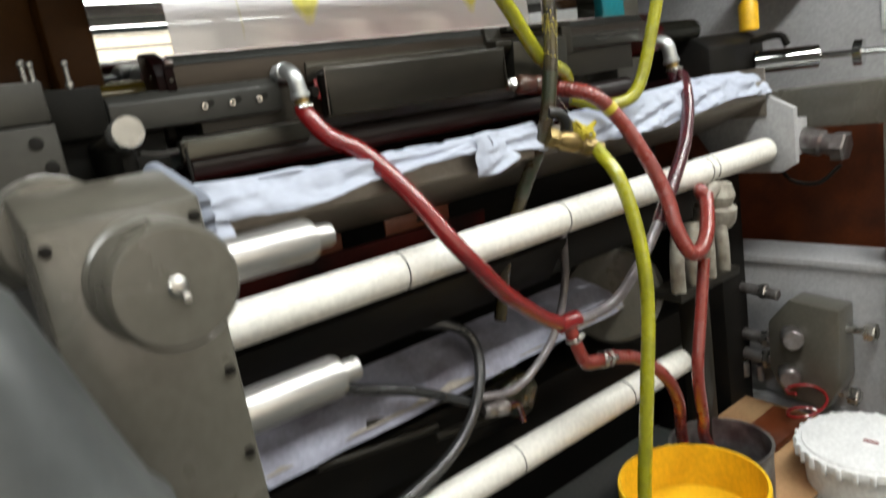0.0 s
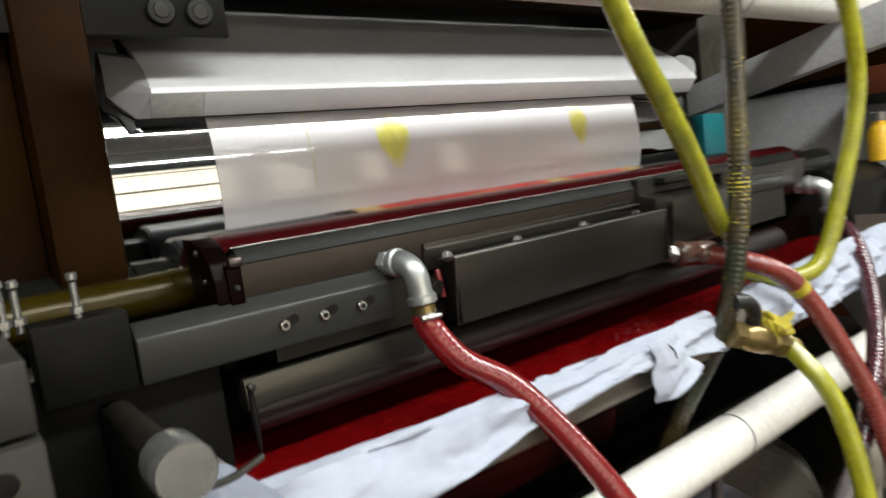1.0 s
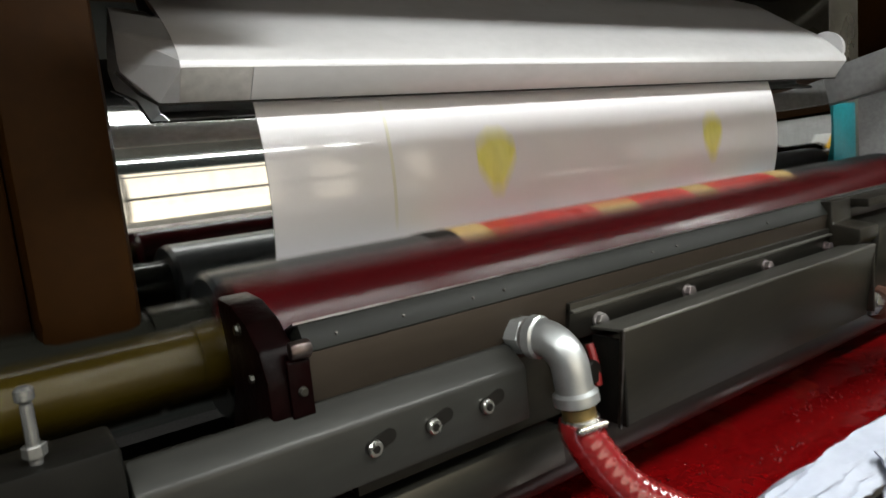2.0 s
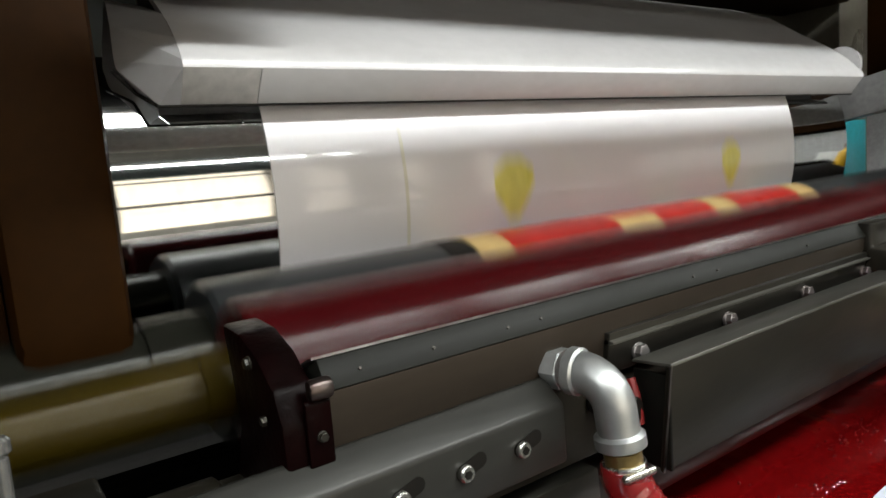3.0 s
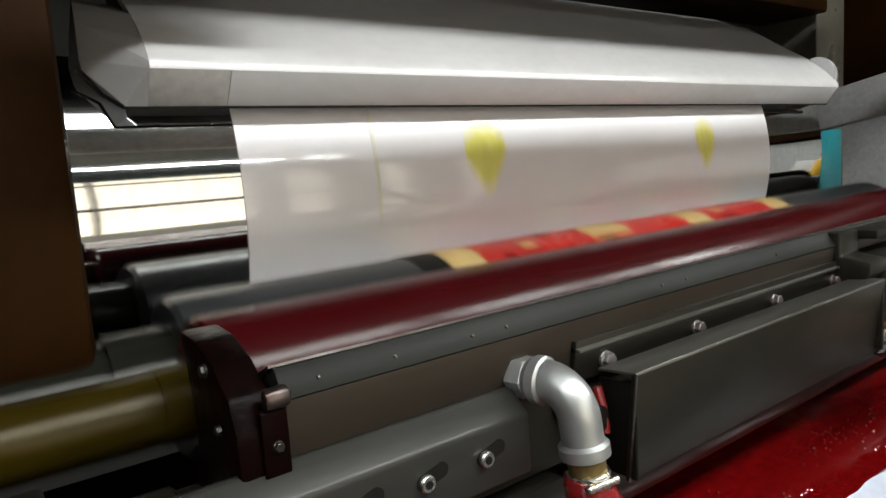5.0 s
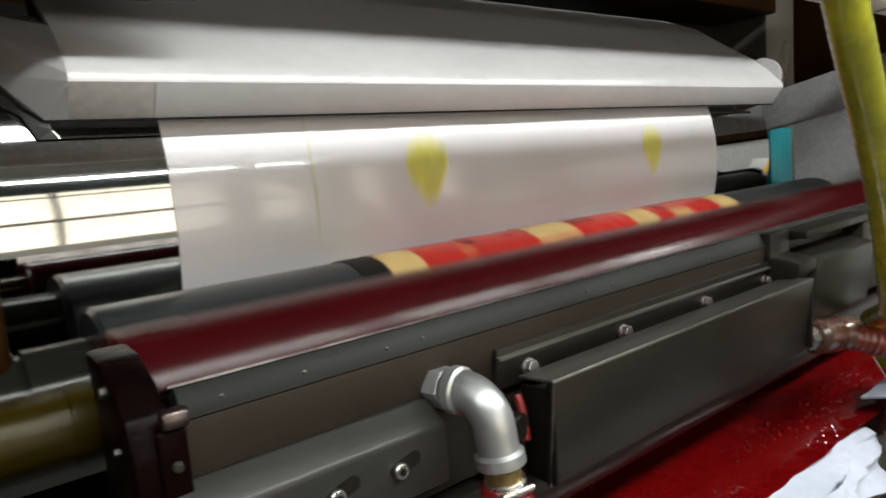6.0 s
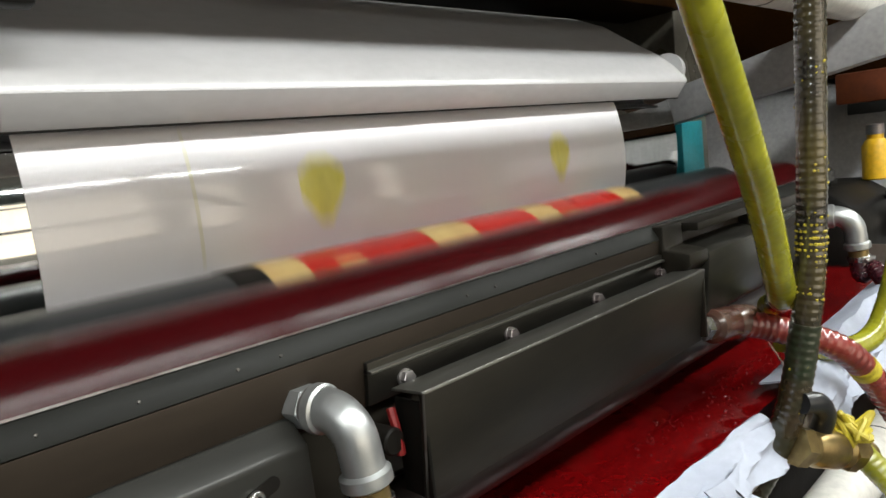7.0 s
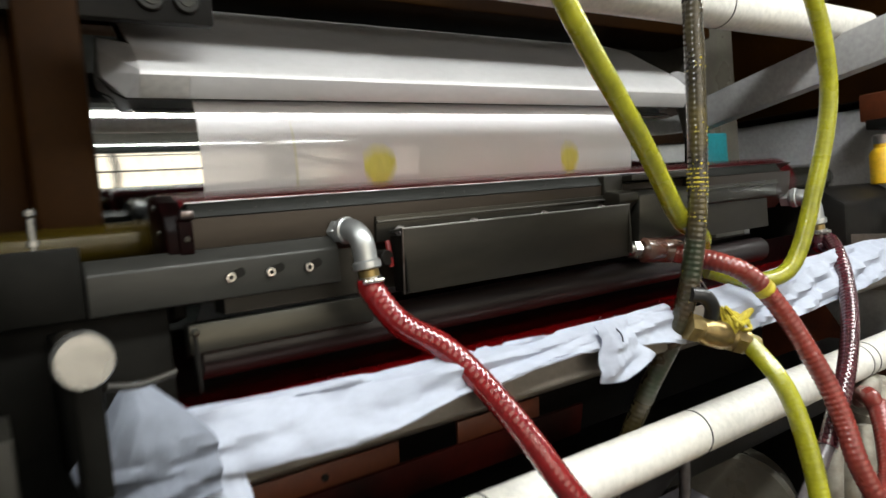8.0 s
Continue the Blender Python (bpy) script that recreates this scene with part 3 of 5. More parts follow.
def splash_cover():
    c = base("splash_cover", (0.8, 1.22, 1.30), "dark steel splash cover box beneath the doctor blade", "cover")
    prof = [(1.204, 1.3865), (1.213, 1.305), (1.2165, 1.305), (1.2085, 1.3825), (1.210, 1.3870)]
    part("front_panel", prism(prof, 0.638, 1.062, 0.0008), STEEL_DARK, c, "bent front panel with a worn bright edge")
    part("top_panel", prism([(1.2035, 1.3855), (1.2045, 1.3880), (1.238, 1.3850), (1.238, 1.3828)], 0.638, 1.062, 0.0006), STEEL_LIT, c, "grey top flange, its lit look put into the colour")
    part("red_lever", sweep([(0.6335, 1.236, 1.372), (0.632, 1.230, 1.358), (0.632, 1.228, 1.340)], 0.0035, 8), RED_PLASTIC, c, "small red lever")
    part("lever_boss", rod((0.622, 1.262, 1.352), (0.626, 1.225, 1.352), 0.010, 16), BLACK, c)
    part("end_panel", block((0.6395, 1.2075, 1.307), (0.6425, 1.238, 1.378), 0.0006), DARK_PLATE, c)
    part("end_panel", block((1.058, 1.205, 1.31), (1.062, 1.25, 1.386), 0.0008), STEEL_DARK, c)
    part("edge_wear", prism([(1.2032, 1.3868), (1.2122, 1.3052), (1.2130, 1.3050), (1.2043, 1.3868)], 0.6368, 0.6390), BLADE, c, "bright worn cut edge")


def elbow(x, y, z, size, mat, group="pipe elbows"):
    """A threaded iron elbow that leaves the holder towards the front and turns down. x, y, z: the middle of its mouth."""
    k = size
    e = base("pipe_elbow", (x, y, z), "galvanised iron pipe elbow screwed into the blade holder", "pipe fitting", group)
    ax = Vector((0.20, -0.92, 0.0)).normalized()
    o = Vector((x, y, z))
    part("nipple", rod(o, o + ax * 0.02 * k, 0.0155 * k, 28), mat, e)
    part("hex_nut", hexagon(o + ax * 0.001 * k, ax, 0.0335 * k, 0.0165 * k), mat, e)
    part("thread_gap", rod(o + ax * 0.016 * k, o + ax * 0.023 * k, 0.0185 * k, 24), TIN, e)
    p0 = o + ax * 0.022 * k
    part("collar", turned(p0, p0 + ax * 0.012 * k, [(0, 0.0195 * k), (0.15, 0.0215 * k), (0.85, 0.0215 * k), (1, 0.019 * k)], 36), mat, e)
    a = p0 + ax * 0.012 * k
    down = Vector((0.06, -0.1, -1)).normalized()
    rad = 0.027 * k
    pts = []
    for i in range(15):
        th = math.pi / 2 * i / 14
        pts.append(a + ax * rad * math.sin(th) + down * rad * (1 - math.cos(th)))
    pts += [pts[-1] + down * 0.006 * k * i for i in (1, 2, 3, 4)]
    part("bend", sweep(pts, 0.0185 * k, 30, smoothed=False), mat, e)
    b = pts[-1]
    part("collar", turned(b - down * 0.002, b + down * 0.012 * k, [(0, 0.019 * k), (0.2, 0.0222 * k), (0.85, 0.0222 * k), (1, 0.019 * k)], 36), mat, e)
    t = b + down * 0.012 * k
    part("hose_tail", rod(t, t + down * 0.016 * k, 0.0165 * k, 28), BRASS, e, "ink-stained brass hose tail")
    c = t + down * 0.012 * k
    cl = part("hose_clamp", turned(c, c + down * 0.010 * k, [(0, 0.0182 * k), (0.1, 0.0192 * k), (0.9, 0.0192 * k), (1, 0.0182 * k)], 32), ZINC, e, "bright worm-drive hose clamp")
    part("clamp_screw", rod(c + Vector((-0.021, -0.017, -0.005)) * k, c + Vector((0.014, -0.021, -0.005)) * k, 0.004 * k, 12), ZINC, cl)
    return c + down * 0.004, down


def hose(name, points, r, mat, label, ridge=0.0006, pitch=0.0085, marks=(), flecks=()):
    h = base(name, points[0], label, "hose", "ink hoses")
    part("tube", sweep(points, r, 16, ridge, pitch, 0.0022 if pitch else 0.006), mat, h)
    path = smooth_path(points, 0.006)
    for share, length, m in marks:
        fine = smooth_path(points, 0.0022)
        i = int(share * (len(fine) - 1))
        n = max(3, int(length / 0.0022))
        part("paint_mark", sweep(fine[i:i + n], r + 0.0006, 16, ridge, pitch, smoothed=False), m, h, "dried ink smear")
    rng = random.Random(len(points))
    for share, length, count in flecks:
        bm = bmesh.new()
        for k in range(count):
            i = min(len(path) - 2, max(1, int(share * len(path) + rng.gauss(0, length / 2) / 0.006)))
            t = (path[i + 1] - path[i]).normalized()
            side = t.orthogonal().normalized()
            a = rng.uniform(0, math.tau)
            d = side * math.cos(a) + t.cross(side) * math.sin(a)
            bmesh.ops.create_icosphere(bm, subdivisions=1, radius=rng.uniform(0.0007, 0.0022), matrix=Matrix.Translation(path[i] + d * (r - 0.0006)))
        tagged(part("fleck_patch", bm, DRY_YELLOW, h), "flecks of dried yellow ink", kind="stuff")
    return h


def tray_and_ink():
    t = base("ink_tray", (1.1, 1.25, 1.12), "beige-grey sheet metal ink tray under the rollers", "ink tray")
    part("front_panel", prism([(1.150, 1.214), (1.146, 1.162), (1.149, 1.160), (1.154, 1.214)], 0.34, 2.0, 0.001), TRAY, t)
    part("bottom_panel", prism([(1.149, 1.159), (1.335, 1.082), (1.40, 1.082), (1.40, 1.085), (1.336, 1.085), (1.149, 1.162)], 0.34, 2.0), TRAY, t)
    # Near-black colour stands in for the shade behind and under the rollers.
    part("back_panel", block((0.34, 1.40, 1.10), (2.0, 1.404, 1.26), 0.0), SEAL, t, "back panel, the recess's dark put into its colour")
    part("end_panel", block((0.336, 1.149, 1.112), (0.34, 1.40, 1.25), 0.0), TRAY, t)
    part("end_panel", block((2.0, 1.149, 1.112), (2.004, 1.40, 1.25), 0.0), TRAY, t)
    bm = bmesh.new()
    nx, ny = 160, 24
    vs = [[bm.verts.new((0.345 + 1.65 * i / nx, 1.153 + 0.245 * j / ny, 1.203 + 0.0008 * noise.noise(Vector((i * 0.5, j * 0.35, 3))))) for j in range(ny + 1)] for i in range(nx + 1)]
    for i in range(nx):
        for j in range(ny):
            bm.faces.new((vs[i][j], vs[i + 1][j], vs[i + 1][j + 1], vs[i][j + 1]))
    # Dark strip laid over the ink where the tray lip casts its shadow.
    part("lip_shadow_strip", block((0.345, 1.1545, 1.2042), (1.99, 1.178, 1.2062), 0.0005), SEAL, t, "dark strip for the shadow of the tray lip")
    ink = base("red_ink", (1.1, 1.25, 1.2), "pool of wet red printing ink in the tray", "ink")
    part("surface", bm, INK, ink)
    rng = random.Random(8)
    foam = bmesh.new()
    for cx, cy, n, sx, sy in ((1.02, 1.248, 46, 0.09, 0.022), (1.085, 1.215, 30, 0.06, 0.022), (1.25, 1.262, 40, 0.07, 0.022), (1.30, 1.243, 30, 0.06, 0.022), (1.165, 1.237, 30, 0.06, 0.025), (0.87, 1.215, 16, 0.05, 0.015), (0.77, 1.255, 16, 0.09, 0.02), (0.60, 1.30, 12, 0.08, 0.02)):
        for k in range(n):
            r = rng.uniform(0.0007, 0.0019)
            bmesh.ops.create_icosphere(foam, subdivisions=1, radius=r, matrix=Matrix.Translation((rng.gauss(cx, sx / 2), rng.gauss(cy, sy / 2), 1.2035)))
    tagged(part("ink_bubbles", foam, material("ink_bubble", (0.13, 0.008, 0.008), 0.05, coat=1.0, coat_ior=1.9), None), "small shiny bubbles floating on the red ink", "bubbles", kind="stuff")
    # wiping cloths over the front edge
    r1 = base("wiping_cloth", (0.6, 1.14, 1.2), "crumpled pale blue cloth draped over the tray edge", "cloth", "wiping cloths")
    rows = [[(0.345, 1.168, 1.214), (0.6, 1.168, 1.214), (0.90, 1.166, 1.214), (1.06, 1.166, 1.214)],
            [(0.335, 1.158, 1.238), (0.6, 1.156, 1.230), (0.90, 1.158, 1.226), (1.06, 1.158, 1.228)],
            [(0.318, 1.140, 1.240), (0.6, 1.142, 1.222), (0.90, 1.142, 1.216), (1.07, 1.144, 1.218)],
            [(0.308, 1.124, 1.210), (0.58, 1.130, 1.196), (0.88, 1.136, 1.204), (1.08, 1.136, 1.200)],
            [(0.312, 1.118, 1.190), (0.42, 1.116, 1.178), (0.56, 1.122, 1.176), (0.66, 1.130, 1.188), (0.90, 1.134, 1.194), (1.08, 1.130, 1.170)]]
    cloth("drape", rows, 0.0115, 2.0, RAG, r1)
    knot = [[(0.880, 1.132, 1.240), (0.905, 1.124, 1.243), (0.945, 1.132, 1.240)],
            [(0.884, 1.124, 1.222), (0.908, 1.112, 1.222), (0.950, 1.124, 1.222)],
            [(0.872, 1.120, 1.196), (0.912, 1.110, 1.194), (0.968, 1.120, 1.200)],
            [(0.872, 1.120, 1.166), (0.915, 1.112, 1.164), (0.990, 1.122, 1.182)]]
    part("tie", sweep([(0.905, 1.118, 1.226), (0.907, 1.107, 1.216), (0.906, 1.104, 1.206)], 0.0010, 8), BLACK, r1, "thin black tie")
    cloth("knot", [[(x, y, z - 0.012) for x, y, z in r] for r in knot], 0.010, 5.0, RAG, r1, "gathered knot of the cloth")
    tail = [[(0.335, 1.126, 1.215), (0.36, 1.120, 1.215), (0.385, 1.124, 1.210)],
            [(0.345, 1.118, 1.190), (0.365, 1.112, 1.188), (0.390, 1.118, 1.188)],
            [(0.355, 1.116, 1.168), (0.372, 1.108, 1.164), (0.392, 1.114, 1.168)],
            [(0.372, 1.112, 1.146), (0.382, 1.106, 1.142), (0.392, 1.110, 1.146)]]
    cloth("tail", [[(x, y, z - 0.012) for x, y, z in r] for r in tail], 0.006, 9.0, RAG, r1, "hanging corner of the cloth")
    heap = [[(0.298, 1.13, 1.278), (0.308, 1.125, 1.282), (0.320, 1.13, 1.272)],
            [(0.276, 1.125, 1.250), (0.304, 1.11, 1.256), (0.350, 1.125, 1.240)],
            [(0.252, 1.12, 1.222), (0.290, 1.10, 1.222), (0.365, 1.115, 1.215)],
            [(0.258, 1.115, 1.200), (0.300, 1.095, 1.196), (0.365, 1.11, 1.190)],
            [(0.280, 1.11, 1.182), (0.315, 1.10, 1.172), (0.365, 1.108, 1.172)]]
    cloth("crumpled_end", heap, 0.012, 31.0, RAG_SHADED, r1, "crumpled heap at the cloth's end")
    r2 = base("wiping_cloth", (1.6, 1.14, 1.2), "pale blue cloth bunched along the tray's far end", "cloth", "wiping cloths")
    rows = [[(1.17, 1.19, 1.236), (1.5, 1.195, 1.245), (1.8, 1.20, 1.25), (2.0, 1.215, 1.235)],
            [(1.17, 1.158, 1.244), (1.5, 1.158, 1.262), (1.8, 1.165, 1.268), (2.01, 1.18, 1.25)],
            [(1.18, 1.134, 1.215), (1.5, 1.132, 1.225), (1.8, 1.134, 1.24), (2.015, 1.15, 1.225)],
            [(1.20, 1.124, 1.175), (1.5, 1.124, 1.175), (1.8, 1.126, 1.20), (2.015, 1.135, 1.19)]]
    cloth("drape", [[(x, y + 0.006, z - 0.016) for x, y, z in r] for r in rows], 0.014, 14.0, RAG, r2)


def white_roller(y, z, r, x0, x1, rings, journals=True):
    w = base("guide_roller", (x0, y, z), "white wrapped guide roller with thin black rings", "roller", "white guide rollers")
    part("tube", turned((x0, y, z), (x1, y, z), [(0, r - 0.006), (0.002, r - 0.001), (0.004, r), (0.996, r), (0.998, r - 0.001), (1, r - 0.006)], 56), WHITE_ROLL, w)
    for x in rings:
        part("black_ring", turned((x - 0.0017, y, z), (x + 0.0017, y, z), [(0, r), (0.2, r + 0.0009), (0.8, r + 0.0009), (1, r)], 56), RING, w)
    if journals:
        part("journal", rod((x0 - 0.05, y, z), (x0, y, z), r * 0.4), SHAFT, w)
        part("journal", rod((x1, y, z), (x1 + 0.05, y, z), r * 0.4), SHAFT, w)


doctor_unit()
splash_cover()
mouth, fall = elbow(0.574, 1.258, 1.391, 0.77, GALV)
mouth2, fall2 = elbow(1.640, 1.275, 1.362, 0.95, GALV)
tray_and_ink()
white_roller(1.152, 1.016, 0.0355, 0.30, 1.99, (0.684, 1.108, 1.50, 1.66, 1.69))
white_roller(1.205, 0.500, 0.035, 0.45, 1.62, (0.93, 1.32))

# ---- hoses ----
mo = Vector(mouth)
hose("red_hose", [mo, mo + fall * 0.012, (0.611, 1.185, 1.2753), (0.652, 1.157, 1.241), (0.683, 1.125, 1.193), (0.710, 1.090, 1.135), (0.742, 1.06, 1.066), (0.785, 1.052, 1.006), (0.862, 1.07, 0.925), (0.97, 1.10, 0.842), (1.04, 1.115, 0.802)], 0.0160, HOSE_RED, "glossy red wire-wound hose from the pipe elbow", 0.0004, 0.0085)
hose("red_hose", [(1.150, 1.218, 1.303), (1.185, 1.185, 1.290), (1.224, 1.12, 1.261), (1.271, 1.09, 1.197), (1.302, 1.05, 1.098), (1.309, 1.02, 1.021), (1.300, 0.995, 0.952), (1.315, 0.975, 0.897), (1.376, 0.985, 0.897), (1.44, 1.01, 0.93), (1.507, 1.05, 0.985)], 0.0165, HOSE_DULL, "faded red hose looping down to the pump", 0.0006, 0.009, ((0.22, 0.018, DRY_YELLOW),))
hose("red_hose", [(1.400, 1.0, 0.86), (1.353, 0.99, 0.737), (1.309, 0.98, 0.617), (1.345, 1.0, 0.488), (1.45, 1.07, 0.36), (1.56, 1.10, 0.24)], 0.0135, HOSE_DULL, "thin faded red hose hanging into a can", 0.0004, 0.009)
hose("red_hose", [(1.17, 1.10, 0.681), (1.233, 1.08, 0.658), (1.28, 1.05, 0.605), (1.325, 1.05, 0.523), (1.395, 1.10, 0.391), (1.44, 1.12, 0.26)], 0.0145, HOSE_DULL, "red hose from the tee into the can", 0.0004, 0.009)
hose("yellow_hose", [(1.171, 1.09, 1.161), (1.163, 1.03, 1.10), (1.162, 1.0, 1.017), (1.156, 0.98, 0.913), (1.146, 0.975, 0.807), (1.115, 0.97, 0.672), (1.09, 0.97, 0.545), (1.075, 0.975, 0.42), (1.08, 0.98, 0.25)], 0.0145, HOSE_YELLOW, "yellow-green hose running down into the bucket", 0.0003, 0.007)
hose("yellow_hose", [(0.762, 1.088, 1.76), (0.815, 1.09, 1.675), (0.862, 1.093, 1.607), (0.925, 1.10, 1.535), (0.998, 1.113, 1.458), (1.086, 1.134, 1.362), (1.150, 1.156, 1.338), (1.215, 1.185, 1.318), (1.25, 1.21, 1.30)], 0.0148, HOSE_YELLOW, "yellow-green wire-wound hose crossing a dark hose", 0.0002, 0.0085)
hose("yellow_hose", [(1.335, 1.06, 1.80), (1.37, 1.06, 1.72), (1.405, 1.06, 1.64), (1.430, 1.066, 1.557), (1.426, 1.075, 1.472), (1.406, 1.09, 1.377), (1.376, 1.105, 1.281), (1.343, 1.12, 1.24), (1.29, 1.15, 1.236), (1.23, 1.19, 1.26)], 0.0145, HOSE_YELLOW, "yellow-green hose hanging in a loop", 0.0002, 0.0085)
hose("dark_hose", [(1.10, 1.10, 1.80), (1.107, 1.10, 1.711), (1.110, 1.104, 1.598), (1.104, 1.107, 1.438), (1.096, 1.114, 1.33), (1.078, 1.135, 1.21), (1.045, 1.19, 1.082), (1.02, 1.24, 0.95), (1.0, 1.27, 0.8)], 0.0148, HOSE_DARK, "dark hose smeared with dried yellow ink", 0.0004, 0.0085, ((0.46, 0.27, HOSE_BROWN),), ((0.37, 0.024, 190), (0.43, 0.012, 30), (0.30, 0.02, 20), (0.52, 0.03, 24), (0.22, 0.03, 16)))
mo2 = Vector(mouth2)
hose("purple_hose", [mo2, mo2 + fall2 * 0.03, (1.66, 1.19, 1.268), (1.613, 1.15, 1.235), (1.569, 1.12, 1.19), (1.486, 1.08, 1.125), (1.391, 1.05, 1.055), (1.298, 1.04, 0.965)], 0.0155, HOSE_PURPLE, "dark purple hose from the far pipe elbow", 0.0006, 0.009)
hose("clear_hose", [(1.300, 1.04, 0.968), (1.228, 1.05, 0.886), (1.176, 1.08, 0.818), (1.112, 1.10, 0.798), (1.06, 1.115, 0.800)], 0.0125, HOSE_CLEAR, "greyish clear hose joined to the tee", 0.0, 0.0)
hose("black_hose", [(0.36, 1.22, 0.86), (0.48, 1.24, 0.835), (0.612, 1.25, 0.787), (0.75, 1.25, 0.725), (0.875, 1.25, 0.647)], 0.011, HOSE_BLACK, "black rubber hose under the press", 0.0, 0.0)
hose("black_hose", [(0.80, 1.34, 0.84), (0.87, 1.30, 0.825), (0.918, 1.28, 0.779), (0.904, 1.25, 0.71), (0.839, 1.22, 0.637), (0.744, 1.20, 0.589), (0.60, 1.20, 0.55), (0.42, 1.22, 0.52)], 0.012, HOSE_BLACK, "black rubber hose bent down in a loop", 0.0, 0.0)
hose("black_hose", [(0.893, 1.25, 0.653), (0.993, 1.25, 0.633), (1.084, 1.25, 0.669), (1.154, 1.25, 0.731), (1.201, 1.25, 0.831), (1.216, 1.25, 0.95)], 0.010, HOSE_CLEAR, "grey hose bent up behind the tee", 0.0, 0.0)


def tee_fitting():
    t = base("tee_fitting", (1.06, 1.115, 0.78), "ink-covered hose tee with bright clamps", "pipe fitting")
    part("run", rod((1.028, 1.115, 0.802), (1.085, 1.112, 0.801), 0.0185, 24), HOSE_RED, t)
    part("branch", sweep([(1.056, 1.115, 0.80), (1.068, 1.11, 0.746), (1.085, 1.108, 0.700), (1.12, 1.105, 0.688), (1.175, 1.10, 0.681)], 0.0150, 18), HOSE_DULL, t)
    for p, q in (((1.0645, 1.113, 0.763), (1.0665, 1.112, 0.754)), ((1.135, 1.104, 0.6865), (1.145, 1.103, 0.685)), ((1.155, 1.102, 0.683), (1.163, 1.101, 0.682))):
        c = part("hose_clamp", rod(p, q, 0.0185, 28), ZINC, t, "bright hose clamp")
        m = Vector(p)
        part("clamp_screw", rod(m + Vector((-0.008, -0.022, 0.004)), m + Vector((0.012, -0.020, 0.006)), 0.005, 12), ZINC, c)


def ball_valve():
    v = base("ball_valve", (1.13, 1.11, 1.18), "tarnished brass ball valve tied with yellow string", "valve")
    a, b = Vector((1.075, 1.125, 1.196)), Vector((1.19, 1.085, 1.150))
    part("body", turned(a, b, [(0, 0.016), (0.03, 0.020), (0.16, 0.020), (0.18, 0.017), (0.26, 0.022), (0.50, 0.022), (0.58, 0.017), (0.62, 0.020), (0.82, 0.020), (0.84, 0.015), (1, 0.014)], 32), BRASS, v)
    part("hex_nut", hexagon(a - (b - a) * 0.02, b - a, 0.040, 0.018), BRASS, v)
    part("hex_nut", hexagon(a + (b - a) * 0.62, b - a, 0.040, 0.018), BRASS, v)
    part("handle", sweep([(1.116, 1.112, 1.198), (1.110, 1.104, 1.222), (1.095, 1.106, 1.240), (1.075, 1.115, 1.245)], 0.0115, 14), BLACK_PLASTIC, v, "black plastic handle")
    part("stem", rod((1.118, 1.110, 1.19), (1.114, 1.103, 1.225), 0.008, 16), ZINC, v)
    rng = random.Random(12)
    turns = [(1.150 + rng.uniform(-0.016, 0.020), 1.092 + rng.uniform(-0.020, 0.014), 1.188 + rng.uniform(-0.014, 0.030)) for k in range(26)]
    part("string", sweep(turns, 0.0034, 7), DRY_YELLOW, v, "yellow ink-soaked string")


def side_union():
    u = base("hose_union", (1.10, 1.232, 1.313), "zinc nipple with an ink-stained hose union", "pipe fitting")
    a = Vector((1.063, 1.226, 1.315))
    d = Vector((1.150, 1.214, 1.303)) - a
    part("nipple", rod(a, a + d * 0.45, 0.0105, 24), ZINC, u)
    part("hex_nut", hexagon(a + d * 0.20, d, 0.026, 0.014), ZINC, u)
    part("union", turned(a + d * 0.42, a + d * 1.45, [(0, 0.015), (0.05, 0.0205), (0.45, 0.0205), (0.50, 0.0175), (0.58, 0.0205), (0.92, 0.0200), (1, 0.0172)], 28), UNION, u, "brown ink-crusted union")
    part("loose_wire", sweep([(1.19, 1.19, 1.27), (1.20, 1.18, 1.245), (1.21, 1.175, 1.225)], 0.0012, 6), ZINC, u)


tee_fitting()
ball_valve()
side_union()

